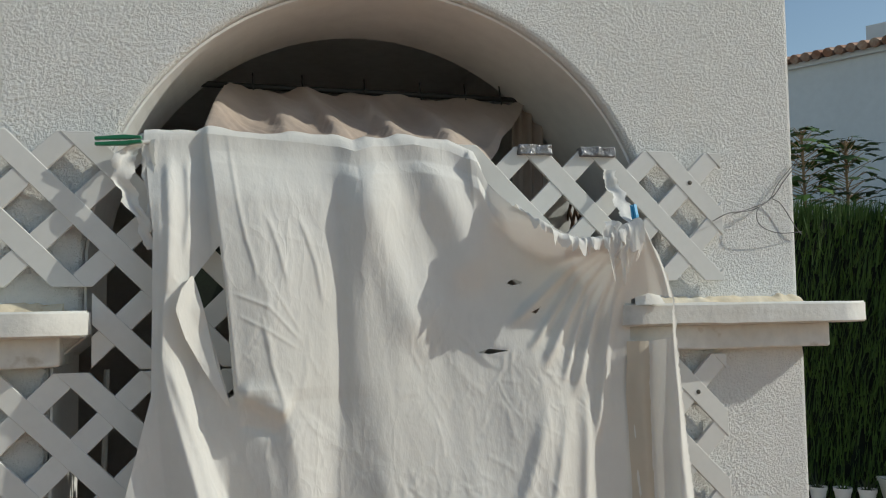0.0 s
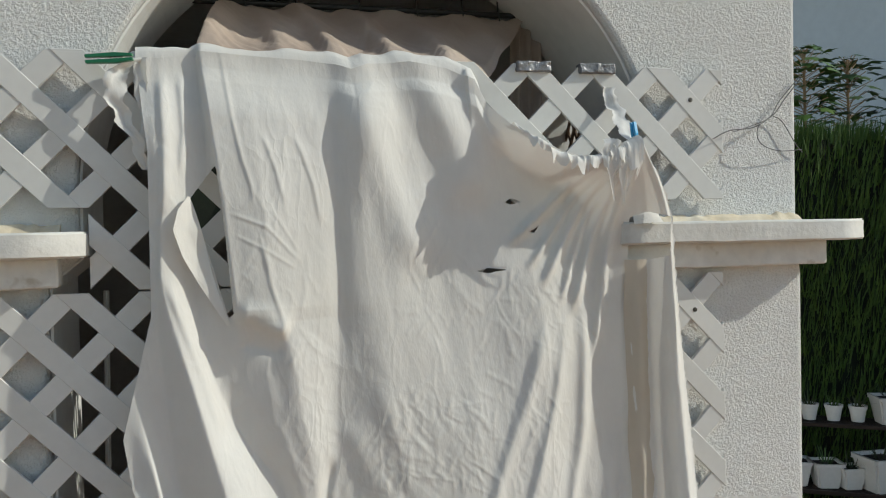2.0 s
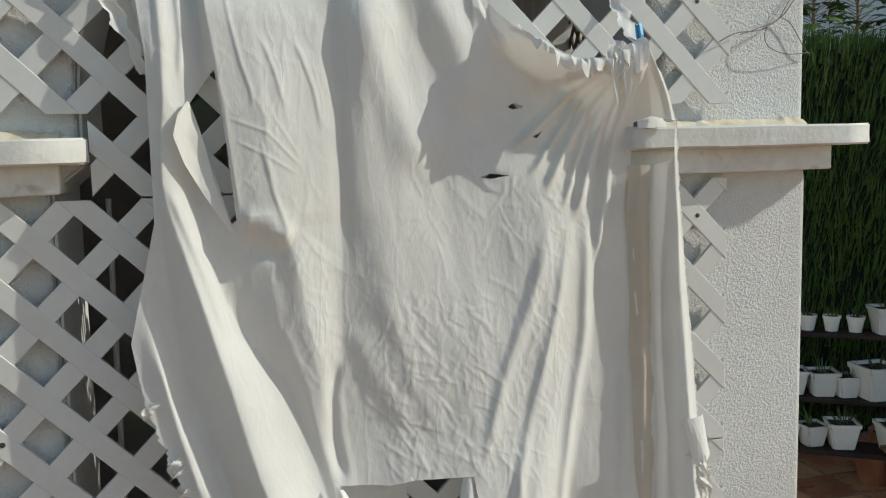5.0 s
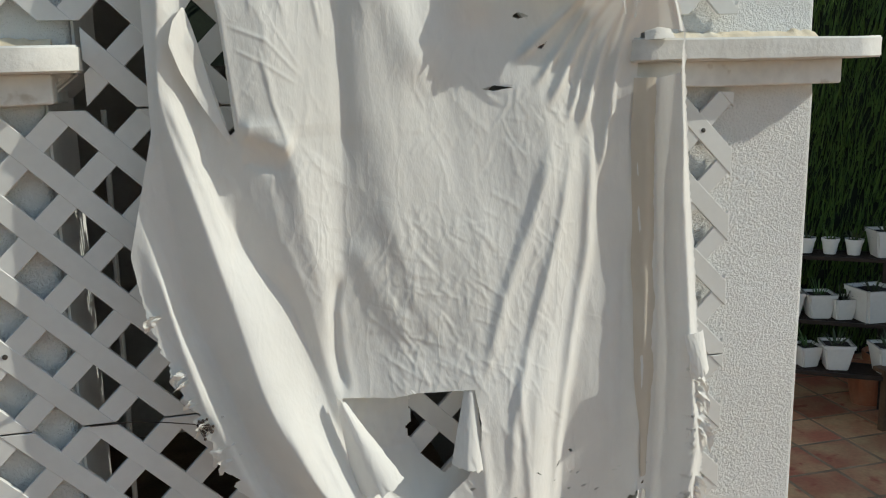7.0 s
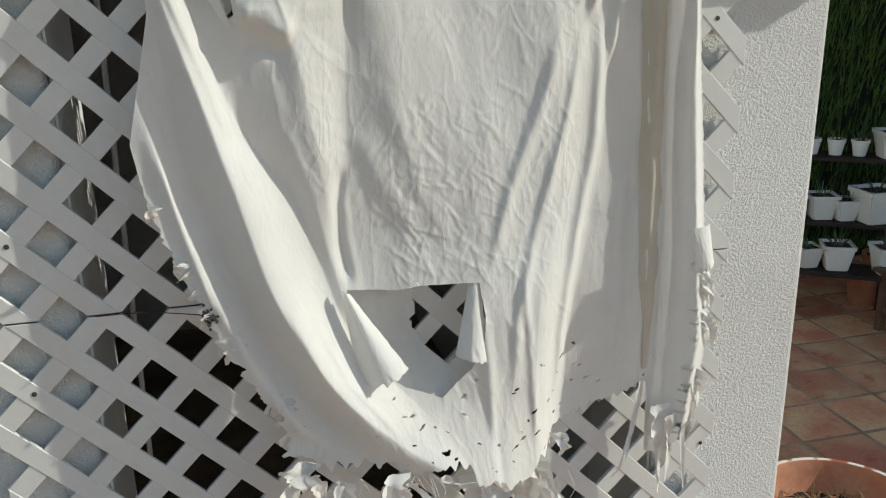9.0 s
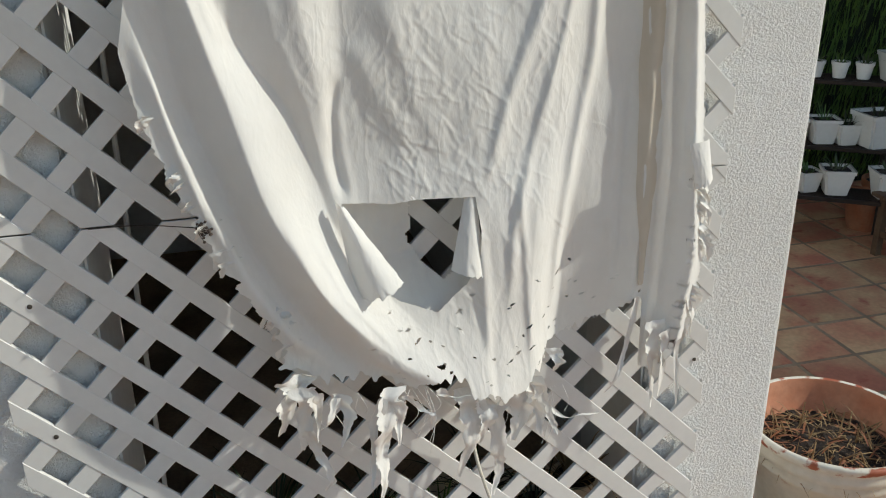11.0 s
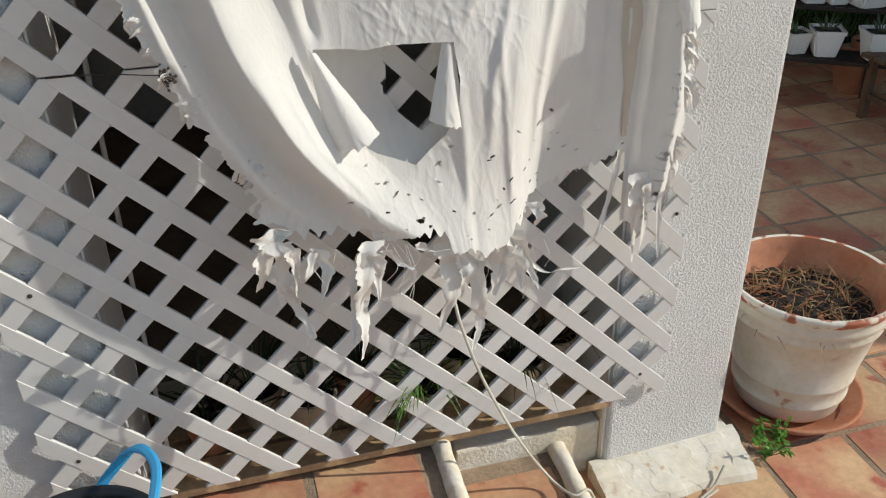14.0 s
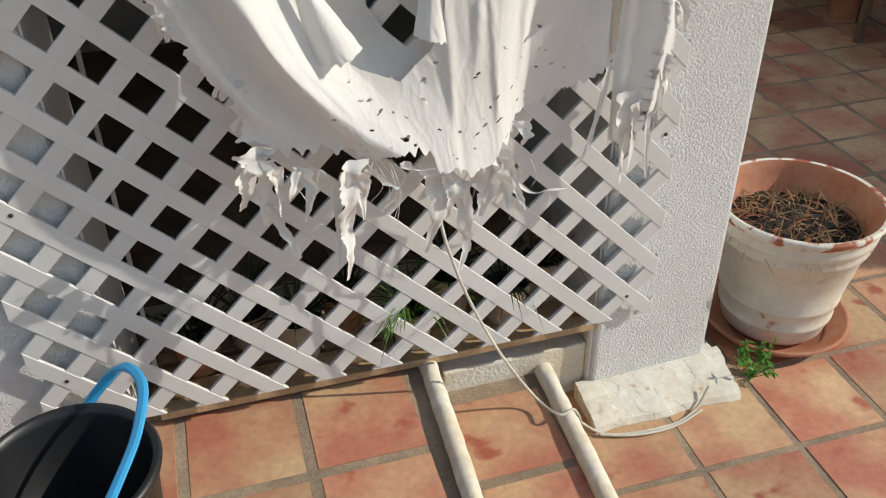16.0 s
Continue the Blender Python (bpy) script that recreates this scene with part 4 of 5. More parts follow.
def hem_band(z0, z1):
    """The worn beige seam that runs down the sheet beside its edge."""
    bm = bmesh.new()
    nu, nv, rows = 10, 110, []
    for j in range(nv + 1):
        z = z0 + (z1 - z0) * j / nv
        mid = float(np.interp(z, (1.0, 1.24, 1.5, 1.75), (0.400, 0.398, 0.392, 0.384)))
        w0 = 0.024 + 0.006 * noise.noise(Vector((z * 9, 1, 0)))
        w1 = 0.020 + 0.008 * noise.noise(Vector((z * 14, 5, 0))) + 0.004 * noise.noise(Vector((z * 60, 5, 0)))
        narrow = min(1.0, 0.3 + (z - z0) / 0.30)
        w0, w1 = w0 * narrow, w1 * narrow
        row = []
        for i in range(nu + 1):
            x = mid - w0 + (w0 + w1) * i / nu
            row.append(bm.verts.new((x, -0.0125 - stand_out(x, z) - 0.004 * math.sin(math.pi * i / nu) * (1 + noise.noise(Vector((x * 60, z * 12, 2)))), z)))
        rows.append(row)
    for a, b in zip(rows, rows[1:]):
        for i in range(nu):
            bm.faces.new((a[i], a[i + 1], b[i + 1], b[i]))
    part("seam_band", bm, BEIGE_HEM, torn_sheet, "worn beige seam along the sheet's edge", True)


hem_band(0.97, 1.735)


RIDGES = ((-0.02, 0.02, 0.050, 0.034), (0.10, 0.30, 0.050, 0.020), (0.22, 0.48, 0.045, 0.028), (0.38, 0.70, 0.050, 0.030), (0.56, 0.93, 0.055, 0.026), (0.80, 1.20, 0.06, 0.020))


def ridge(u, v):
    """Height of the slanting folds between the lattice's top and the pole: where each leaves the pole and meets the lattice, width, height."""
    sag = max(0.30 * (1 - v), math.sin(math.pi * min(1, v * 0.96)) ** 0.5)
    total = 0.0
    for r0, r1, w, h in RIDGES:
        off = u - (r1 + (r0 - r1) * v)
        total += sag * h * math.exp(-(off / (w * (1.5 if off > 0 else 0.7))) ** 2)
    return total


def top_lip():
    """The sheet's fold over the lattice's top edge."""
    bm = bmesh.new()
    rows = []
    for k in range(0, int(0.69 * len(SHEET_TOP)), 2):
        x, y, z = SHEET_TOP[k]
        u = (k / (len(SHEET_TOP) - 1) - 0.114) / 0.575
        h = 2.098 + 0.003 * noise.noise(Vector((x * 30, 0, 3))) - 0.06 * max(0.0, x - 0.085) + (ridge(u, 0.0) if u > -0.02 else 0.0)
        h = min(h, z + 0.022)
        rows.append([bm.verts.new(p) for p in ((x, y, z), (x, (y - 0.014) / 2, (z + h) / 2 + 0.002), (x, -0.012, h), (x, 0.001, h + 0.004), (x, 0.014, h + 0.001), (x, 0.024, h - 0.018))])
    for a, b in zip(rows, rows[1:]):
        for i in range(5):
            bm.faces.new((a[i], a[i + 1], b[i + 1], b[i]))
    part("top_fold", bm, CLOTH, torn_sheet, "", True)


top_lip()


def over_pole():
    """The stretch of cloth that runs back from the lattice's top to the pole, in slanting folds."""
    bm = bmesh.new()
    nu, nv = 200, 60
    rows = []
    for j in range(nv + 1):
        v = j / nv
        row = []
        for i in range(nu + 1):
            u = i / nu
            k = min(len(SHEET_TOP) - 1, int((0.114 + u * 0.575) * (len(SHEET_TOP) - 1)))
            a = Vector((SHEET_TOP[k][0], 0.008, min(2.100, SHEET_TOP[k][2] + 0.020)))
            b = Vector((-0.335 + 0.635 * u, 0.295, 2.252 - 0.010 * abs(math.sin(u * 12.5))))
            p = a.lerp(b, v)
            p.z -= 0.030 * math.sin(math.pi * v) * (0.3 + 0.7 * u)
            p.z += ridge(u, v)
            p.z += 0.004 * noise.noise(Vector((u * 16 + v * 7, v * 3, 4))) + 0.0025 * noise.noise(Vector((u * 40 + v * 18, v * 9, 7)))
            row.append(bm.verts.new(p))
        rows.append(row)
    for j in range(nv):
        for i in range(nu):
            bm.faces.new((rows[j][i], rows[j][i + 1], rows[j + 1][i + 1], rows[j + 1][i]))
    # same sheet as the front; the darker colour carries the arch's shade
    part("back_stretch", bm, CLOTH_BACK, torn_sheet, "stretch of the sheet running back to the pole, arch shade in its beige colour", True)


over_pole()
GREEN = material("green_plastic", (0.015, 0.20, 0.09), 0.35, vary=0.1, bump=0.05)
BLUE = material("blue_plastic", (0.05, 0.38, 0.70), 0.35, vary=0.08, bump=0.05)


def peg(at, turn, mat, label):
    root = thing("clothes_peg", label, "clothes peg", at=at)
    root.rotation_euler = [radians(a) for a in turn]
    for s in (-1, 1):
        bm = slab([(-0.036, 0.0015 * s), (0.036, 0.0008 * s), (0.036, 0.004 * s), (0.010, 0.0062 * s), (-0.036, 0.0052 * s)], -0.0045, 0.0045)
        bm.transform(Matrix.Diagonal((1, 1.2, 1.35, 1)))
        bmesh.ops.bevel(bm, geom=bm.edges[:], offset=0.0008, segments=1, affect="EDGES")
        part("jaw", bm, mat, root)
    part("spring", tube([(0.006 + 0.004 * math.cos(a * 0.7), -0.005 + 0.0012 * a, 0.004 * math.sin(a * 0.7)) for a in range(10)], 0.0008, 6), STEEL, root)
    return root


peg((-0.515, -0.030, 2.076), (0, -3, -8), GREEN, "green plastic clothes peg pinching the sheet's corner")
small = peg((0.352, -0.105, 1.962), (0, 80, -70), BLUE, "pale blue plastic clothes peg at the sheet's corner")
small.scale = (0.45, 0.7, 0.7)

TWINE = material("dark_twine", (0.07, 0.05, 0.04), 0.8, vary=0.3, bump=0.3)
twine = thing("twine", "dark twine with a dried flower head along the panels' joint", "twine")
part("strand", tube(smooth_path([(-0.60, -0.007, 1.187), (-0.52, -0.010, 1.186), (-0.44, -0.055, 1.190), (-0.425, -0.092, 1.200)], 8), 0.0009, 5), TWINE, twine)
bm = bmesh.new()
r = random.Random(77)
for k in range(26):
    d = Vector((r.uniform(0.2, 1), r.uniform(-0.5, 0.1), r.uniform(-0.6, 0.6))).normalized()
    tip = Vector((-0.427, -0.092, 1.200)) + d * r.uniform(0.012, 0.030)
    tube([(-0.427, -0.092, 1.200), tip], 0.0006, 4, bm)
    bmesh.ops.create_icosphere(bm, subdivisions=1, radius=0.0028, matrix=Matrix.Translation(tip))
part("flower_head", bm, TWINE, twine, "dried brown flower head")

FOIL = material("silver_tape", (0.32, 0.32, 0.33), 0.42, 0.7, tint=(0.2, 0.2, 0.21), scale=30, grain=120, vary=0.3, bump=0.8, bump_scale=90, depth=0.004)
for x0, x1 in ((0.172, 0.238), (0.294, 0.364)):
    bm = box(x0, x1, -0.0115, 0.0105, 2.079, 2.0975, 0.002)
    bmesh.ops.subdivide_edges(bm, edges=bm.edges[:], cuts=5, use_grid_fill=True)
    for v in bm.verts:
        v.co += noise.noise_vector(v.co * 90) * 0.0022
    tape = new("tape", mesh_of(bm, FOIL, "tape"))
    tagged(tape, "crumpled silver tape wrapped over the lattice's top", "tape", "tape caps")

WIRE = material("grey_wire", (0.20, 0.20, 0.20), 0.5, 0.4, bump=0)
wire = thing("wire", "thin grey wire tied from the lattice round the wall's corner", "wire")
part("strand", tube(smooth_path([(0.565, -0.012, 1.960), (0.600, -0.014, 1.976), (0.668, 0.006, 1.986), (0.714, 0.008, 2.012), (0.742, 0.010, 2.044), (0.780, 0.012, 2.085)]), 0.0011, 5), WIRE, wire)
part("strand", tube(smooth_path([(0.610, -0.010, 1.974), (0.660, 0.004, 1.988), (0.705, 0.008, 2.006), (0.730, 0.010, 2.040), (0.780, 0.011, 2.092)]), 0.0009, 5), WIRE, wire)
part("strand", tube(smooth_path([(0.712, 0.010, 2.010), (0.735, 0.010, 1.998), (0.765, 0.010, 1.955), (0.782, 0.012, 1.938)]), 0.0009, 5), WIRE, wire)
part("strand", tube(smooth_path([(0.712, 0.006, 2.010), (0.672, -0.002, 1.985), (0.676, -0.002, 1.955), (0.72, 0.004, 1.940), (0.780, 0.010, 1.943)]), 0.0009, 5), WIRE, wire)

# ---- the porch behind the arch ----
porch_floor = new("porch_floor", mesh_of(box(-2.2, 0.785, 0.32, 2.6, 0.0, 0.11), GROUT, "floor"))
tagged(porch_floor, "dull mortar floor inside the porch", "floor", kind="structure")


def porch_wall(name, bm, label):
    ob = new(name, mesh_of(bm, SHADE_WALL, name))
    return tagged(ob, label, "wall", kind="structure")


porch_wall("wall_west", box(-2.4, -2.2, 0.019, 2.8, 0, 3.1), "shaded painted porch wall")
porch_wall("ceiling", box(-2.2, 0.785, 0.32, 2.6, 2.62, 3.1), "shaded painted porch ceiling")
back = box(-2.2, -0.52, 2.6, 2.8, 0, 3.1)
box(-0.52, -0.20, 2.6, 2.8, 0, 1.80, bm=back)
box(-0.52, -0.20, 2.6, 2.8, 2.35, 3.1, bm=back)
box(-0.20, 0.785, 2.6, 2.8, 0, 3.1, bm=back)
porch_wall("wall_north", back, "shaded painted porch wall with an opening")
side = box(0.50, 0.783, 0.321, 0.42, 0, 3.1)
box(0.50, 0.783, 0.90, 2.6, 0, 3.1, bm=side)
box(0.50, 0.783, 0.42, 0.90, 0, 1.5, bm=side)
box(0.50, 0.783, 0.42, 0.90, 2.2, 3.1, bm=side)
porch_wall("wall_east", side, "shaded painted porch wall with a side opening")
side_lattice = thing("lattice_panel", "lattice in the porch's side opening, its shade in the brown colour", "lattice")
# backlit lattice: its shaded look is put into this brown
SIDE_SHADE = material("shade_brown_lattice", (0.16, 0.10, 0.06), 0.7, vary=0.2, bump=0.3)
for sign in (1, -1):
    for k in range(-9, 10):
        c = k * 0.07
        p = [(0.0, c - 0.01), (0.48, c - 0.01 + sign * 0.72), (0.48, c + 0.01 + sign * 0.72), (0.0, c + 0.01)]
        p = [(a, b + (0.0 if sign == 1 else 0.72)) for a, b in p]
        p = clip(clip(p, 1, 0.0, 1), 1, 0.70, -1)
        if len(p) < 3:
            continue
        bm = slab(p, 0.0 if sign == 1 else 0.006, 0.005 if sign == 1 else 0.011)
        bm.transform(Matrix.Translation((0.66, 0.42, 1.5)) @ Matrix.Rotation(radians(90), 4, "Z"))
        part("slat", bm, SIDE_SHADE, side_lattice)

BLACK = material("black_paint", (0.02, 0.02, 0.02), 0.5, vary=0.2, bump=0.1)
pole = thing("curtain_pole", "thin black pole across the arch with small hooks", "pole")
part("rod", tube([(-0.46, 0.30, 2.258), (0.33, 0.30, 2.256)], 0.006, 10), BLACK, pole)
for x in (-0.29, -0.19, -0.06, 0.06, 0.16, 0.24):
    part("hook", tube([(x, 0.297, 2.285), (x, 0.290, 2.262), (x + 0.002, 0.288, 2.243), (x, 0.293, 2.236)], 0.0016, 6), BLACK, pole)
hang = thing("curtain", "narrow beige curtain hanging inside the arch", "curtain")
bm = bmesh.new()
rows = []
for j in range(30):
    rows.append([bm.verts.new((0.27 + 0.075 * i / 15, 0.30 + 0.012 * math.sin(i * 1.3 + j * 0.08), 2.25 - 0.017 * j)) for i in range(16)])
for a, b in zip(rows, rows[1:]):
    for i in range(15):
        bm.faces.new((a[i], a[i + 1], b[i + 1], b[i]))
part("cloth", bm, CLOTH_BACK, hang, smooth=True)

PVC = material("white_pvc", (0.75, 0.74, 0.70), 0.45, vary=0.08, bump=0.05)
stake = thing("pole", "thin white plastic pole standing on the slatted shelf", "pole")
part("shaft", tube([(-0.565, 0.12, 0.242), (-0.548, 0.15, 1.70)], 0.005, 10), PVC, stake)

# ---- slatted plant shelf under the lattice ----
WOOD = material("weathered_wood", (0.52, 0.36, 0.21), 0.75, tint=(0.40, 0.26, 0.14), scale=9, grain=80, vary=0.25, bump=0.5, bump_scale=70, depth=0.002, random=0.12)
bench = thing("plant_shelf", "low weathered wooden slatted shelf behind the lattice", "shelf")
for k in range(4):
    y = 0.024 + k * 0.056
    bm = box(-0.568, 0.470 if k == 0 else 0.455, y, y + 0.038, 0.222, 0.242, 0.002)
    part("slat", bm, WOOD, bench)
for x in (-0.54, 0.44):
    part("leg", box(x - 0.015, x + 0.015, 0.24, 0.258, -0.005, 0.222, 0.002), WOOD, bench)
    part("bearer", box(x - 0.014, x + 0.014, 0.062, 0.31, 0.195, 0.2219, 0.002), WOOD, bench)

LEAF = material("green_leaf", (0.06, 0.13, 0.025), 0.5, tint=(0.10, 0.17, 0.03), scale=12, grain=60, vary=0.2, bump=0.1, random=0.25)
DARK_LEAF = material("dark_leaf", (0.035, 0.06, 0.02), 0.45, tint=(0.06, 0.07, 0.03), scale=12, grain=60, vary=0.25, bump=0.1, random=0.3)
DRY = material("dry_grass", (0.36, 0.25, 0.12), 0.8, tint=(0.22, 0.13, 0.06), scale=30, grain=90, vary=0.3, bump=0.1, random=0.2)
SOIL = material("dark_soil", (0.05, 0.032, 0.022), 0.95, scale=20, grain=150, vary=0.5, bump=0.9, bump_scale=160, depth=0.006)
CREAM_POT = material("cream_plastic_pot", (0.58, 0.48, 0.36), 0.5, vary=0.1, bump=0.1, random=0.12)
CLAY = material("clay_pot", (0.44, 0.16, 0.08), 0.75, tint=(0.5, 0.24, 0.14), scale=9, grain=60, vary=0.15, bump=0.3, bump_scale=80, random=0.1)
WHITE_POT = material("white_plastic_pot", (0.82, 0.82, 0.81), 0.4, vary=0.05, bump=0.05, random=0.05)


def blade(bm, base, direction, length, width, droop, n=5):
    """One arching leaf."""
    d = Vector(direction).normalized()
    side = d.cross(Vector((0, 0, 1)))
    side = side.normalized() if side.length > 1e-3 else Vector((1, 0, 0))
    prev = None
    for k in range(n + 1):
        t = k / n
        p = Vector(base) + d * length * t + Vector((0, 0, -droop * length * t * t))
        w = width * (1 - t) ** 0.7 * (0.55 + 1.2 * t if t < 0.4 else 1.0)
        pair = (bm.verts.new(p - side * w / 2), bm.verts.new(p + side * w / 2 + Vector((0, 0, 0.0005))))
        if prev:
            bm.faces.new((prev[0], prev[1], pair[1], pair[0]))
        prev = pair


def tuft(n, length, width, spread, droop, seed):
    r = random.Random(seed)
    bm = bmesh.new()
    for _ in range(n):
        a = r.uniform(0, 2 * math.pi)
        s = r.uniform(0.1, spread)
        blade(bm, (0.02 * math.cos(a), 0.02 * math.sin(a), 0), (s * math.cos(a), s * math.sin(a), 1), length * r.uniform(0.5, 1.1), width * r.uniform(0.6, 1.2),
              droop * r.uniform(0.4, 1.2))
    return bm


def round_pot(root, r, h, mat, name="pot"):
    bm = lathe([(0, 0), (r * 0.68, 0), (r * 0.93, h * 0.8), (r * 1.0, h * 0.8), (r * 1.03, h), (r * 0.93, h), (r * 0.9, h * 0.88), (0, h * 0.86)], 28)
    part(name, bm, mat, root, smooth=False)
    part("soil", lathe([(0, h * 0.90), (r * 0.5, h * 0.91), (r * 0.9, h * 0.885)], 20), SOIL, root)


for k, (x, y, r, h, mat, leaf, n, ln, sp, dr) in enumerate((
        (-0.47, 0.16, 0.060, 0.11, CLAY, DARK_LEAF, 34, 0.26, 1.0, 0.7), (-0.35, 0.21, 0.055, 0.10, CREAM_POT, DARK_LEAF, 40, 0.32, 0.9, 0.6),
        (-0.24, 0.13, 0.060, 0.12, CREAM_POT, DARK_LEAF, 46, 0.24, 1.2, 0.8), (-0.12, 0.20, 0.055, 0.11, CLAY, DARK_LEAF, 46, 0.30, 1.0, 0.7),
        (0.02, 0.10, 0.058, 0.11, CREAM_POT, LEAF, 60, 0.24, 1.3, 1.0), (0.14, 0.19, 0.060, 0.12, CREAM_POT, DARK_LEAF, 50, 0.27, 1.1, 0.8),
        (0.26, 0.12, 0.060, 0.11, CREAM_POT, DARK_LEAF, 44, 0.25, 1.2, 0.9), (0.38, 0.18, 0.058, 0.12, CREAM_POT, DRY, 50, 0.28, 1.2, 0.8))):
    plant = thing("potted_plant", "grassy plant with thin arching leaves in a small pot", "potted plant", "plants on the slatted shelf", (x, y, 0.242))
    round_pot(plant, r, h, mat)
    bm = tuft(n, ln, 0.008, sp, dr, 40 + k)
    bm.transform(Matrix.Translation((0, 0, h * 0.88)))
    if leaf is LEAF:
        # the clump that has grown out through the lattice
        g = random.Random(77)
        for _ in range(24):
            blade(bm, (-0.01, -0.02, h * 0.9), (g.uniform(-0.11, -0.03), -0.115 - g.uniform(0, 0.03), 0.19 + g.uniform(-0.02, 0.03)), g.uniform(0.19, 0.27), 0.007, g.uniform(0.4, 0.75), 8)
    part("leaves", bm, leaf, plant)

# ---- threshold, covered pipes, plinth ----
FLAKED_STEP = material("white_step_plaster", (0.76, 0.73, 0.65), 0.9, tint=(0.68, 0.60, 0.46), scale=6, grain=60, vary=0.12, bump=0.7, bump_scale=120, depth=0.004)
sill = new("threshold", mesh_of(box(LOW_LEFT, RIGHT, 0.300, 0.6, -0.01, 0.115, 0.006), PLINTH, "threshold"))
tagged(sill, "stained cream plaster threshold under the arch", "threshold", kind="structure")
bm = box(0.080, 0.455, 0.046, 0.299, 0.0, 0.163, 0.005)
bmesh.ops.subdivide_edges(bm, edges=[e for e in bm.edges if e.calc_length() > 0.05], cuts=6)
for v in bm.verts:
    v.co += noise.noise_vector(v.co * 25) * 0.003
step = new("step", mesh_of(bm, FLAKED_STEP, "step"))
tagged(step, "low rough cream plaster step between the pipes", "step", kind="structure")


jamb = new("trim", mesh_of(box(RIGHT - 0.008, RIGHT - 0.003, FRONT + 0.02, 0.30, 0.0, 0.215, 0.001), PLINTH, "trim"))
tagged(jamb, "stained cream plaster at the foot of the arch's side", "trim", kind="structure")


def covered_pipe(x0, y0, x1, y1, base=0.0, r=0.024):
    bm = tube(smooth_path([(x0, y0, base + 0.006), (x0 * 0.7 + x1 * 0.3, y0 * 0.7 + y1 * 0.3, base + 0.007), (x1, y1, base + 0.006)], 24), r, 18)
    for v in bm.verts:
        v.co += noise.noise_vector(v.co * 22) * 0.0028 + noise.noise_vector(v.co * 70) * 0.0012
    ob = new("pipe", mesh_of(bm, PLINTH, "pipe", True))
    return tagged(ob, "pipe on the paving covered in stained cream plaster", "pipe", "covered pipes")


covered_pipe(0.040, 0.055, -0.010, -0.90, RAISED, 0.022)
covered_pipe(0.340, 0.052, 0.292, -0.90, HALF, 0.0225)


FLAKED = material("flaked_white_plaster", (0.78, 0.73, 0.63), 0.85, tint=(0.70, 0.62, 0.48), scale=9, grain=45, vary=0.12,
                  bump=0.5, bump_scale=60, depth=0.003, stains=(0.50, 0.34, 0.20), stain_at=0.62)


def plinth():
    """The worn sloping foot of the pillar."""
    bm = bmesh.new()
    prof = ((0.03, 0.050, 0.036), (0.012, 0.050, 0.036), (-0.012, 0.044, 0.030), (-0.022, 0.036, 0.020), (-0.060, 0.032, 0.012), (-0.084, 0.026, 0.008),
            (-0.098, 0.018, 0.004), (-0.106, 0.004, 0.0), (-0.104, -0.01, 0.0), (0.03, -0.01, 0.0))
    prof = [tuple(a[c] + (b[c] - a[c]) * s / 4 for c in range(3)) for a, b in zip(prof, prof[1:]) for s in range(4)] + [prof[-1]]
    n, rows = 110, []
    for i in range(n + 1):
        t = i / n
        x = 0.425 + 0.405 * t
        row = []
        for k, (y, z, rise) in enumerate(prof):
            q = Vector((x * 24, y * 26, z * 26))
            j = noise.noise_vector(q) * 0.6 + noise.noise_vector(q * 2.7) * 0.2
            # chipped edges: steps between two levels
            chip = 0.0008 if noise.noise(q * 0.8 + Vector((7, 0, 0))) > 0.12 else 0.0
            low = 0.016 * noise.noise(Vector((x * 9, 2.0, y * 8)))
            inner = 1 if 2 < k < 32 else 0
            row.append(bm.verts.new((x + j.x * 0.002, y + inner * (j.y * 0.0025 + low * 0.6 + chip), z + rise * t * 0.5 + inner * (j.z * 0.0022 - chip))))
        rows.append(row)
    for a, b in zip(rows, rows[1:]):
        for k in range(len(prof)):
            bm.faces.new((a[k], a[(k + 1) % len(prof)], b[(k + 1) % len(prof)], b[k]))
    bm.faces.new(rows[0])
    bm.faces.new(rows[-1][::-1])
    bmesh.ops.recalc_face_normals(bm, faces=bm.faces[:])
    side = box(0.775, 0.826, 0.0, 0.34, -0.01, 0.06, 0.01)
    bmesh.ops.subdivide_edges(side, edges=[e for e in side.edges if e.calc_length() > 0.1], cuts=5)
    for v in side.verts:
        v.co += noise.noise_vector(v.co * 20) * 0.005
    merge(bm, side)
    ob = new("baseboard", mesh_of(bm, FLAKED, "baseboard"))
    return tagged(ob, "cracked cream plaster plinth at the pillar's foot", "baseboard", kind="structure")


plinth()

CORD = material("white_cord", (0.72, 0.68, 0.58), 0.7, vary=0.15, bump=0.2)
cord = thing("cord", "white cord trailing from the sheet to the plinth", "cord")
part("strand", tube(smooth_path([(0.045, -0.075, 0.68), (0.057, -0.09, 0.618), (0.099, -0.095, 0.487), (0.175, -0.09, 0.313), (0.27, -0.07, 0.14), (0.304, -0.137, 0.134), (0.345, -0.128, 0.130), (0.372, -0.112, 0.080),
                                 (0.392, -0.095, 0.036), (0.44, -0.118, 0.008), (0.50, -0.135, 0.007), (0.57, -0.142, 0.008), (0.64, -0.135, 0.007), (0.70, -0.110, 0.012), (0.742, -0.085, 0.052)], 10), 0.0035, 8), CORD, cord)
part("strand", tube(smooth_path([(0.43, -0.120, 0.010), (0.50, -0.142, 0.008), (0.57, -0.150, 0.008), (0.64, -0.142, 0.008), (0.71, -0.118, 0.010)], 8), 0.0032, 8), CORD, cord)

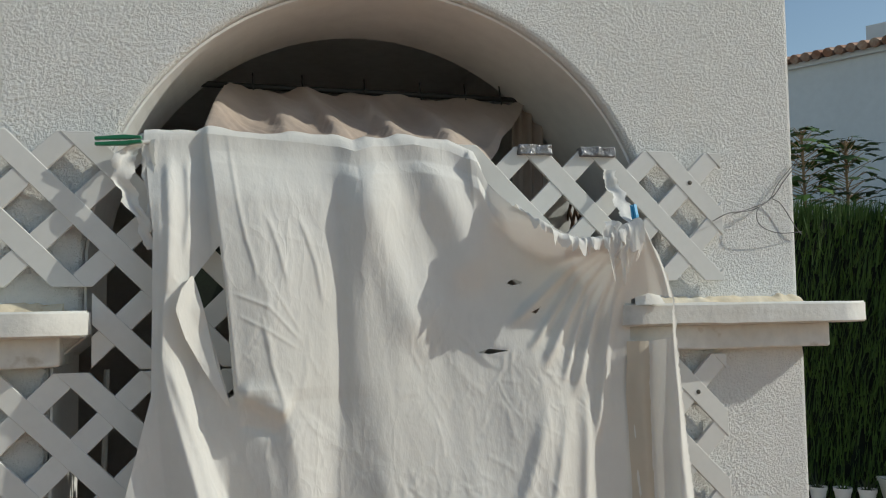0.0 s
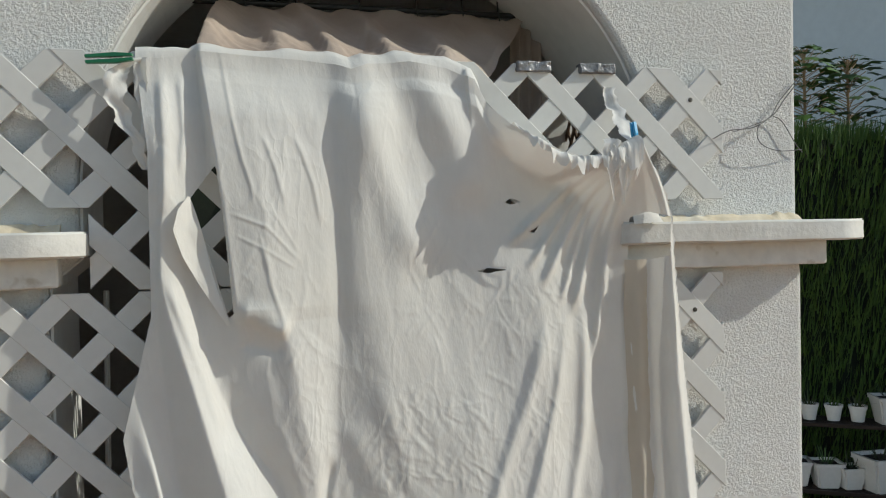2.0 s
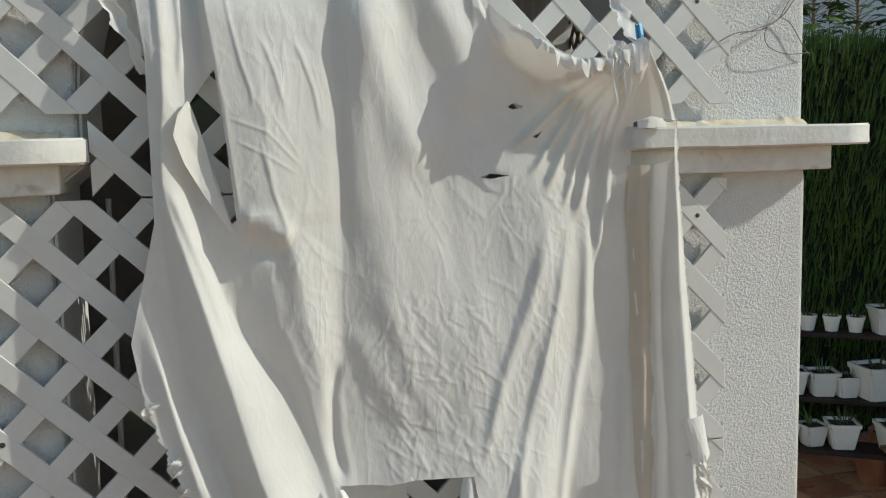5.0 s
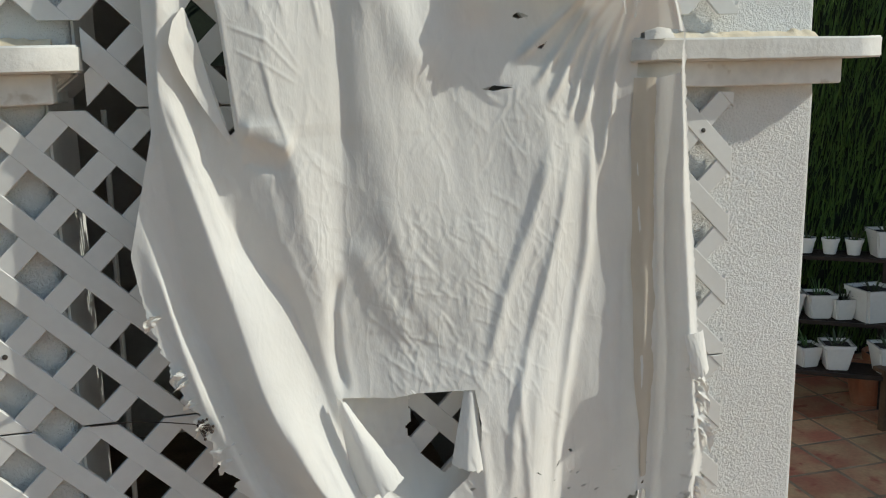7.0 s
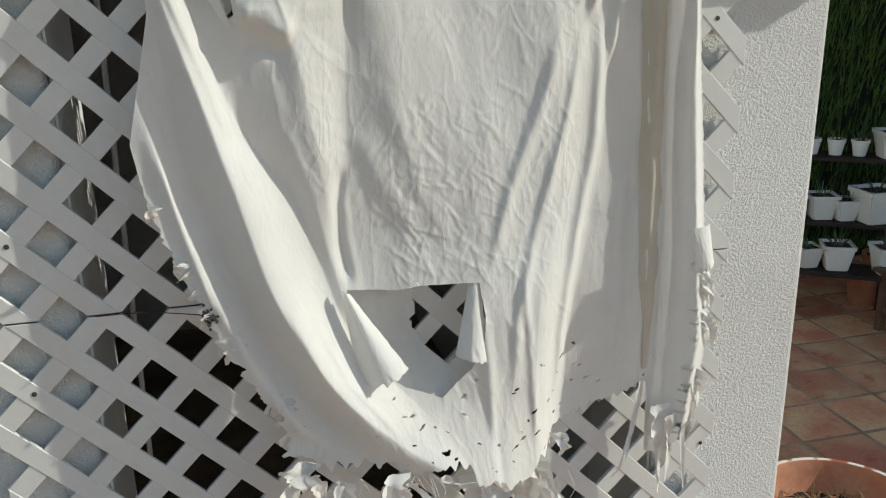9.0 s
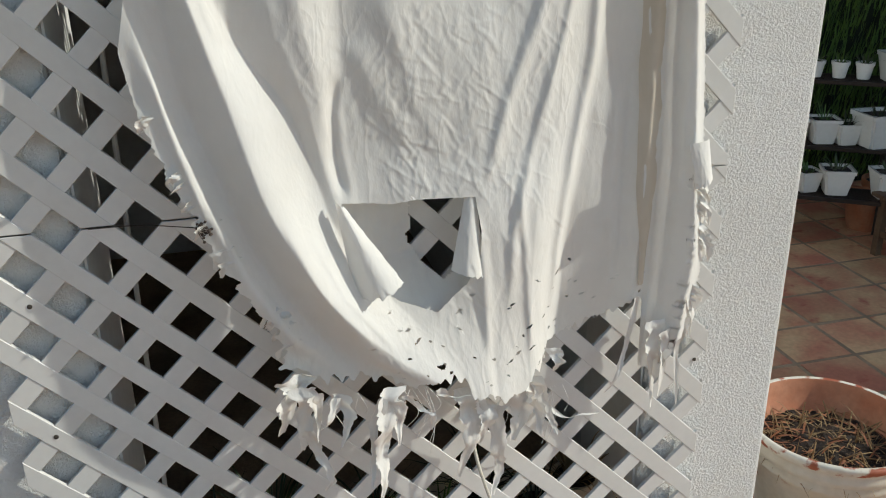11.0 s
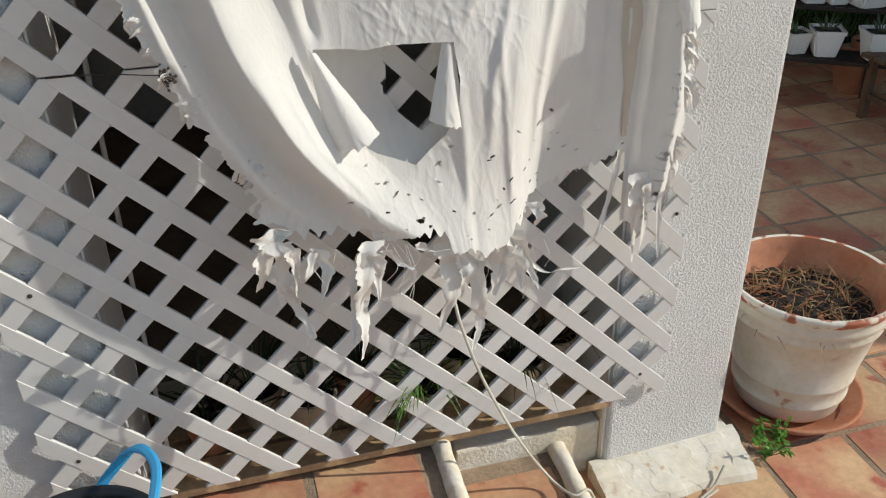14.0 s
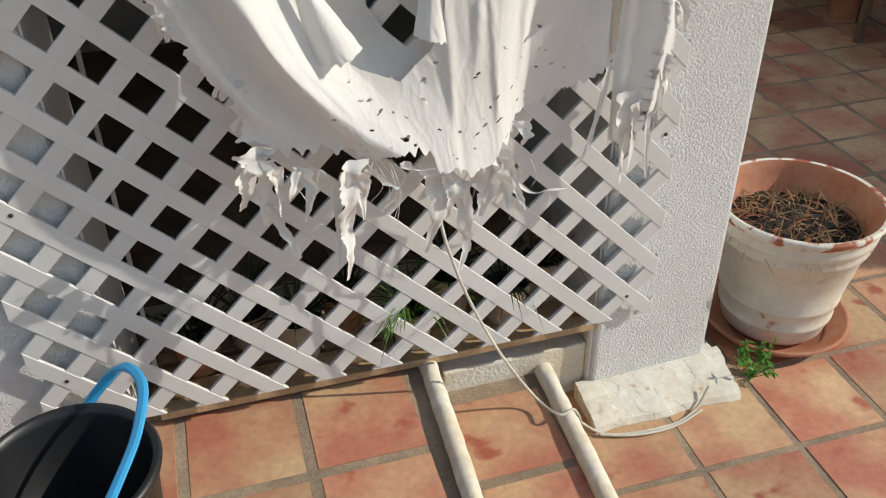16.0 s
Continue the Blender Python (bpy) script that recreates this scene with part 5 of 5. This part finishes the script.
# ---- the large pot and its surroundings ----
PAINTED = material("chipped_white_pot_paint", (0.72, 0.67, 0.58), 0.6, tint=(0.66, 0.58, 0.46), scale=7, grain=50, vary=0.1, bump=0.25, bump_scale=60,
                   depth=0.002, stains=(0.42, 0.19, 0.11), stain_at=0.64)
tub = thing("plant_pot", "large terracotta pot with flaking white paint and dead grass", "plant pot", at=(1.085, 0.15, 0.022))
H, RR = 0.385, 0.221
part("pot", lathe([(0, 0.0), (0.135, 0.0), (0.142, 0.012), (0.149, 0.05), (0.154, 0.054), (0.155, 0.062), (0.152, 0.068), (0.158, 0.11), (0.162, 0.114), (0.163, 0.122),
                   (0.160, 0.128), (0.190, H - 0.105), (0.198, H - 0.098), (0.202, H - 0.085), (0.197, H - 0.072), (0.207, H - 0.062), (0.210, H - 0.045), (0.206, H - 0.035),
                   (0.214, H - 0.022)], 64), PAINTED, tub, smooth=True)
RIM_PAINT = material("chipped_rim_paint", (0.74, 0.69, 0.60), 0.6, tint=(0.66, 0.58, 0.46), scale=11, grain=60, vary=0.1, bump=0.4, bump_scale=80,
                     depth=0.002, stains=(0.36, 0.10, 0.05), stain_at=0.53)
part("rim", lathe([(0.2142, H - 0.0225), (RR + 0.002, H - 0.006), (RR, H), (RR - 0.006, H + 0.003), (RR - 0.014, H + 0.001)], 64), RIM_PAINT, tub, "rim with chipped white paint", True)
part("lining", lathe([(RR - 0.014, H + 0.001), (RR - 0.017, H - 0.004), (RR - 0.024, H - 0.03), (0.165, H - 0.12), (0.0, H - 0.13)], 64), CLAY, tub, "bare terracotta inside", True)
bm = lathe([(0.0, H - 0.072), (0.06, H - 0.070), (0.12, H - 0.076), (0.182, H - 0.085)], 48)
bmesh.ops.subdivide_edges(bm, edges=bm.edges[:], cuts=2, use_grid_fill=True)
for v in bm.verts:
    v.co.z += 0.010 * noise.noise(v.co * 40) + 0.006 * noise.noise(v.co * 90)
part("soil", bm, SOIL, tub)
bm = bmesh.new()
r = random.Random(11)
for _ in range(240):
    a, q = r.uniform(0, 6.28), 0.17 * math.sqrt(r.random())
    blade(bm, (q * math.cos(a), q * math.sin(a), H - 0.075), (r.uniform(-1, 1), r.uniform(-1, 1), r.uniform(0.05, 0.5)), r.uniform(0.04, 0.13), r.uniform(0.002, 0.005), 0.35, 3)
part("dead_grass", bm, DRY, tub, "dry straw-coloured stems")
RUST = material("rusty_dead_leaf", (0.24, 0.085, 0.04), 0.8, tint=(0.36, 0.16, 0.07), scale=30, grain=90, vary=0.3, bump=0.1)
bm = bmesh.new()
for _ in range(130):
    a, q = r.uniform(0, 6.28), 0.175 * math.sqrt(r.random())
    blade(bm, (q * math.cos(a), q * math.sin(a), H - 0.070), (r.uniform(-1, 1), r.uniform(-1, 1), r.uniform(0.0, 0.45)), r.uniform(0.02, 0.07), r.uniform(0.004, 0.010), 0.3, 3)
part("dead_leaves", bm, RUST, tub, "curled rust-brown dead leaves")
for k in range(26):
    a, q = r.uniform(0, 6.28), 0.13 * math.sqrt(r.random())
    base = Vector((q * math.cos(a), q * math.sin(a), H - 0.075))
    part("twig", tube([base, base + Vector((r.uniform(-0.05, 0.05), r.uniform(-0.05, 0.05), r.uniform(0.02, 0.06)))], 0.003, 5, None, 0.5), DRY, tub)
saucer = new("saucer", mesh_of(lathe([(0, 0.002), (0.150, 0.002), (0.195, 0.042), (0.204, 0.044), (0.206, 0.038), (0.165, -0.004), (0, -0.004)], 56), CLAY, "saucer", True))
saucer.location = (1.085, 0.15, 0.006)
tagged(saucer, "shallow terracotta saucer under the large pot", "saucer")

weed = thing("weed", "small bright green weed growing at the plinth's corner", "weed", at=(0.905, -0.045, 0.0))
BRIGHT = material("bright_leaf", (0.07, 0.19, 0.02), 0.45, tint=(0.11, 0.24, 0.03), scale=20, grain=60, vary=0.2, bump=0.1)
bm, stems = bmesh.new(), bmesh.new()
r = random.Random(5)
for s in range(14):
    a = r.uniform(0, 6.28)
    tip = Vector((0.06 * math.cos(a), 0.05 * math.sin(a), r.uniform(0.05, 0.11)))
    tube([(0, 0, 0), tip * 0.6, tip], 0.0012, 4, stems)
    for k in range(9):
        b = r.uniform(0, 6.28)
        at = tip * r.uniform(0.5, 1.0)
        blade(bm, at, (math.cos(b), math.sin(b), r.uniform(0.0, 0.8)), r.uniform(0.014, 0.028), r.uniform(0.010, 0.016), 0.3, 4)
part("leaves", bm, BRIGHT, weed)
part("stem", stems, BRIGHT, weed)

# ---- bucket ----
RUBBER = material("black_plastic", (0.018, 0.018, 0.02), 0.42, vary=0.2, bump=0.15, bump_scale=40)
bucket = thing("bucket", "black plastic bucket with a bright blue handle", "bucket", at=(-0.677, -0.356, RAISED + 0.001))
bucket.scale = (0.873, 0.873, 0.873)
part("tub", lathe([(0, 0.004), (0.125, 0.004), (0.130, 0.0), (0.163, 0.335), (0.172, 0.338), (0.176, 0.352), (0.170, 0.362), (0.160, 0.360), (0.156, 0.34), (0.126, 0.014), (0, 0.012)], 56), RUBBER, bucket, smooth=True)
path = smooth_path([(0.030, 0.168, 0.345), (0.060, 0.168, 0.385), (0.120, 0.160, 0.442), (0.158, 0.095, 0.444), (0.142, 0.0, 0.415), (0.105, -0.085, 0.390), (0.055, -0.165, 0.352)], 8)
bm = bmesh.new()
rows = []
for k, p in enumerate(path):
    d = (path[min(k + 1, len(path) - 1)] - path[max(k - 1, 0)]).normalized()
    out = d.cross(Vector((1, 0, 0.35))).normalized()
    wide = d.cross(out).normalized()
    rows.append([bm.verts.new(p + wide * a + out * b) for a, b in ((-0.010, -0.003), (0.010, -0.003), (0.010, 0.003), (0.005, 0.006), (-0.005, 0.006), (-0.010, 0.003))])
for a, b in zip(rows, rows[1:]):
    for i in range(6):
        bm.faces.new((a[i], a[(i + 1) % 6], b[(i + 1) % 6], b[i]))
bm.faces.new(rows[0][::-1])
bm.faces.new(rows[-1])
bmesh.ops.recalc_face_normals(bm, faces=bm.faces[:])
part("handle", bm, BLUE, bucket, "bright blue plastic handle")

# ---- pots on the metal rack ----
RACK = material("dark_metal_rack", (0.05, 0.035, 0.03), 0.6, 0.5, vary=0.3, bump=0.2)
rack = thing("plant_rack", "dark metal three-step plant rack in front of the hedge", "rack", at=(2.45, 2.12, 0.0))
RACK_TURN = radians(-35)
rack.rotation_euler = (0, 0, RACK_TURN)
TIERS = ((0.270, 0.0), (0.450, 0.283), (0.752, 0.47))
for z, dy in TIERS:
    bm = box(-0.5, 1.2, dy - 0.10, dy - 0.085, z - 0.02, z, 0.002)
    box(-0.5, 1.2, dy + 0.085, dy + 0.10, z - 0.02, z, bm=bm)
    for k in range(12):
        y = dy - 0.08 + k * 0.0145
        box(-0.5, 1.2, y, y + 0.005, z - 0.008, z - 0.003, bm=bm)
    part("tier", bm, RACK, rack)
    for x in (-0.49, 0.36, 1.17):
        part("post", box(x, x + 0.018, dy - 0.098, dy - 0.08, 0, z - 0.021, 0.002), RACK, rack)


def square_pot(root, w, h):
    bm = bmesh.new()
    rings = []
    for f, z in ((0.36, 0), (0.5, h * 0.86), (0.53, h * 0.86), (0.54, h), (0.47, h), (0.45, h * 0.85)):
        c = w * f
        rings.append([bm.verts.new((c * a, c * b, z)) for a, b in ((-1, -1), (1, -1), (1, 1), (-1, 1))])
    for a, b in zip(rings, rings[1:]):
        for i in range(4):
            bm.faces.new((a[i], a[(i + 1) % 4], b[(i + 1) % 4], b[i]))
    bm.faces.new(rings[0][::-1])
    bm.faces.new(rings[-1])
    bmesh.ops.recalc_face_normals(bm, faces=bm.faces[:])
    bmesh.ops.bevel(bm, geom=[e for e in bm.edges if abs(e.verts[0].co.z - e.verts[1].co.z) > 0.01], offset=w * 0.06, segments=2, affect="EDGES")
    part("pot", bm, WHITE_POT, root)
    part("soil", box(-w * 0.44, w * 0.44, -w * 0.44, w * 0.44, h * 0.84, h * 0.9), SOIL, root)


row_seed = 0
m_rack = Matrix.Translation((2.45, 2.12, 0.0)) @ Matrix.Rotation(RACK_TURN, 4, "Z")
for z, y, items in ((0.752, 0.47, ((-0.13, .092, 0), (-0.01, .092, 0), (0.108, .092, 0), (0.225, .092, 0), (0.375, .155, 1), (0.57, .155, 1), (0.74, .10, 0))),
                    (0.450, 0.283, ((-0.09, .14, 1), (0.057, .14, 1), (0.170, .12, 1), (0.310, .19, 1), (0.495, .16, 1), (0.68, .15, 1))),
                    (0.270, 0.0, ((-0.13, .12, 1), (0.0, .115, 1), (0.135, .14, 1), (0.37, .15, 1), (0.55, .14, 1)))):
    for x, w, square in items:
        row_seed += 1
        pot = thing("succulent_pot", "small succulent in a white square plastic pot" if square else "small succulent in a white round plastic pot",
                    "potted plant", "pots on the plant rack", m_rack @ Vector((x, y, z)))
        pot.rotation_euler = (0, 0, radians(-25 + 7 * (row_seed % 4)))
        h = w * 0.92
        if square:
            square_pot(pot, w, h)
        else:
            round_pot(pot, w * 0.5, h, WHITE_POT)
        bm = tuft(18, 0.13, 0.011, 1.2, 0.35, 900 + row_seed)
        bm.transform(Matrix.Translation((0, 0, h * 0.86)))
        part("leaves", bm, DARK_LEAF if row_seed % 3 else LEAF, pot)

for x, y, s in ((2.88, 2.18, 1.0), (3.1, 2.3, 1.1)):
    pot = thing("clay_pot", "terracotta pot on the paving under the rack", "plant pot", "clay pots under the rack", (x, y, 0))
    round_pot(pot, 0.11 * s, 0.19 * s, CLAY)

DARK_WOOD = material("dark_weathered_wood", (0.10, 0.055, 0.032), 0.7, tint=(0.16, 0.10, 0.06), scale=8, grain=70, vary=0.25, bump=0.4, bump_scale=50)
stool = thing("stool", "low dark wooden stool on the paving", "stool", at=(2.84, 1.72, 0))
for x in (-0.15, 0.15):
    for y in (-0.12, 0.12):
        part("leg", box(x - 0.018, x + 0.018, y - 0.018, y + 0.018, 0, 0.30, 0.003), DARK_WOOD, stool)
    part("rail", box(x - 0.01, x + 0.01, -0.12, 0.12, 0.10, 0.13, 0.002), DARK_WOOD, stool)
for k in range(4):
    part("board", box(-0.2, 0.2, -0.16 + k * 0.082, -0.084 + k * 0.082, 0.30, 0.32, 0.003), DARK_WOOD, stool)

# ---- hedge, fig trees, houses ----
HEDGE = material("cypress_hedge", (0.055, 0.115, 0.018), 0.7, tint=(0.085, 0.16, 0.022), scale=9, grain=80, vary=0.3, bump=0.2)
# near-black filling: the shade between the leaves is put into its colour
HEDGE_INNER_SHADE = material("hedge_inner_shade", (0.012, 0.022, 0.008), 0.9, vary=0.4, bump=0.5, bump_scale=60)


def hedge():
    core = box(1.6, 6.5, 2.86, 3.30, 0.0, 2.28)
    r = np.random.RandomState(3)
    n = 15000
    xs, zs = r.uniform(1.7, 4.6, n), 2.42 * (1 - r.power(1.0, n) * 0.999)
    top = r.rand(n) < 0.22
    ys = np.where(top, r.uniform(2.78, 3.2, n), 2.84 - 0.07 * r.rand(n))
    zs = np.where(top, 2.24 + 0.05 * r.rand(n), zs * 0.93)
    ln = r.uniform(0.07, 0.17, n)
    verts, faces = np.zeros((n * 3, 3)), []
    a = r.uniform(0, 2 * np.pi, n)
    w = r.uniform(0.003, 0.007, n)
    verts[0::3] = np.stack([xs - w * np.cos(a), ys - w * np.sin(a), zs], 1)
    verts[1::3] = np.stack([xs + w * np.cos(a), ys + w * np.sin(a), zs], 1)
    verts[2::3] = np.stack([xs + r.normal(0, 0.02, n), ys - 0.05 * r.rand(n), zs + ln], 1)
    me = bpy.data.meshes.new("sprays")
    me.from_pydata(verts.tolist(), [], np.arange(n * 3).reshape(n, 3).tolist())
    me.materials.append(HEDGE)
    root = tagged(new("hedge"), "tall clipped green cypress hedge", "hedge", kind="stuff")
    ob = new("sprays", me)
    ob.parent = root
    part("core", core, HEDGE_INNER_SHADE, root)


hedge()


def fig_leaf(bm, at, yaw, tilt, size):
    """A lobed fig leaf."""
    m = Matrix.Translation(at) @ Matrix.Rotation(yaw, 4, "Z") @ Matrix.Rotation(tilt, 4, "Y")
    c = bm.verts.new(m @ Vector((0.35 * size, 0, 0.03 * size)))
    ring = []
    for k in range(15):
        a = -2.6 + 5.2 * k / 14
        q = size * (0.62 if k % 3 == 1 else 0.34 if k % 3 == 0 else 0.42) * (1.15 - 0.13 * abs(a))
        ring.append(bm.verts.new(m @ Vector((0.35 * size + q * math.cos(a), q * math.sin(a), -0.1 * q))))
    for p, q in zip(ring, ring[1:]):
        bm.faces.new((c, p, q))


for x, y, h, seed in ((3.40, 3.42, 2.93, 1), (3.76, 3.45, 2.88, 2)):
    tree = thing("fig_tree", "young fig tree with broad lobed leaves behind the hedge", "tree", "fig trees", (x, y, 0))
    r = random.Random(seed)
    part("trunk", tube([(0, 0, 0), (0.02, 0, h * 0.5), (0.0, 0.01, h)], 0.022, 8, None, 0.35), WOOD, tree)
    bm, limbs = bmesh.new(), bmesh.new()
    for k in range(96):
        z = h - 0.75 * (k / 96) ** 1.1
        a = k * 2.4 + r.uniform(-0.3, 0.3)
        reach = 0.04 + 0.20 * (k / 96) ** 0.6 * r.uniform(0.6, 1.2)
        tip = Vector((reach * math.cos(a), reach * math.sin(a), z + 0.03))
        tube([(0, 0, z - 0.04), tip], 0.003, 4, limbs)
        fig_leaf(bm, tip, a, r.uniform(-0.3, 0.6), r.uniform(0.08, 0.15))
    part("limb", limbs, WOOD, tree)
    part("crown", bm, LEAF, tree)

HOUSE = material("far_white_wall", (0.82, 0.83, 0.84), 0.9, scale=0.8, grain=12, vary=0.05, bump=0.15, bump_scale=30)
ROOF = material("roof_tile", (0.36, 0.17, 0.10), 0.85, tint=(0.5, 0.36, 0.27), scale=9, grain=40, vary=0.25, bump=0.3, random=0.25)
house = thing("house", "white house with a clay-tiled eave beyond the hedge", "house", at=(6.70, 6.29, 0))
house.rotation_euler = (0, 0, math.atan2(0.90, -0.53))
part("wall", box(-6, 9, -6, 0.0, 0, 4.50), HOUSE, house)
part("cornice", box(-6, 9, -6, 0.06, 4.50, 4.56), HOUSE, house)
for k in range(46):
    bm = tube([(0, 0.14, 0), (0, -0.55, 0.16)], 0.052, 10)
    ob = part("roof_tile", bm, ROOF, house)
    ob.location = (-1.8 + k * 0.125, 0, 4.585)
part("roof", box(-6, 9, -5.5, -0.15, 4.56, 4.66), ROOF, house)
part("parapet", box(-2.3, 0.35, -5.5, -0.45, 4.66, 4.96), HOUSE, house)
# unseen block added at the right to cast shade on patio and hedge
shade_block = thing("house", "unseen plain white block added to shade the patio", "house", at=(4.6, 0, 0))
part("wall", box(0, 5, -0.72, 3.1, 0, 3.18), HOUSE, shade_block)

bush = thing("bush", "green garden bush behind the porch", "bush", at=(-0.4, 4.3, 0))
r = random.Random(21)
bm = bmesh.new()
for _ in range(900):
    a, q = r.uniform(0, 6.28), 0.9 * math.sqrt(r.random())
    blade(bm, (q * math.cos(a), q * math.sin(a), r.uniform(0.4, 2.6)), (r.uniform(-1, 1), r.uniform(-1, 1), r.uniform(-0.2, 0.9)), r.uniform(0.08, 0.2), 0.05, 0.3, 3)
part("crown", bm, LEAF, bush)
part("trunk", tube([(0, 0, 0), (0.03, 0, 1.0), (0, 0.02, 1.9)], 0.05, 8, None, 0.4), WOOD, bush)
# dark body added inside the bush to stand for shade and block the sky
inner = lathe([(0, 0.4), (0.5, 0.6), (0.7, 1.4), (0.6, 2.3), (0.2, 2.75), (0, 2.8)], 14)
for v in inner.verts:
    v.co += noise.noise_vector(v.co * 3) * 0.15
part("inner_growth", inner, HEDGE_INNER_SHADE, bush)

# ---- paving, piece by piece ----
tiles(-1.5, 0.065, -0.92, 0.14, 0.260, 0.262, -0.274, -0.210, 0.020, RAISED, platform)
tiles(0.05, 0.33, -0.92, 0.10, 0.254, 0.262, 0.060, -0.254, 0.020, HALF, lower_step)
tiles(0.40, 4.2, -0.72, 3.2, 0.262, 0.262, 0.617, -0.288)


def paving_behind(x0, x1, y0, y1, p=0.262, joint=0.014):
    """The same tiles further back, in one mesh."""
    r = random.Random(8)
    verts, faces = [], []
    for i in range(int((x1 - x0) / p)):
        for j in range(int((y1 - y0) / p)):
            cx, cy, z = x0 + (i + 0.5) * p, y1 - (j + 0.5) * p, r.uniform(-0.001, 0.001)
            k = len(verts)
            for h, e in ((-0.012, 0.0), (z - 0.003, 0.0), (z, 0.004)):
                s = (p - joint) / 2 - e
                verts += [(cx - s, cy - s, h), (cx + s, cy - s, h), (cx + s, cy + s, h), (cx - s, cy + s, h)]
            for a in (0, 4):
                faces += [(k + a + q, k + a + (q + 1) % 4, k + a + 4 + (q + 1) % 4, k + a + 4 + q) for q in range(4)]
            faces.append((k + 8, k + 9, k + 10, k + 11))
    me = bpy.data.meshes.new("paving")
    me.from_pydata(verts, [], faces)
    me.materials.append(TERRACOTTA)
    ob = new("paving", me)
    ob.parent = ground
    tagged(ob, "terracotta floor tiles in sandy mortar", kind="stuff")


paving_behind(-2.22, 0.40, -3.7, -0.935)
paving_behind(0.40, 4.33, -3.7, -0.815)
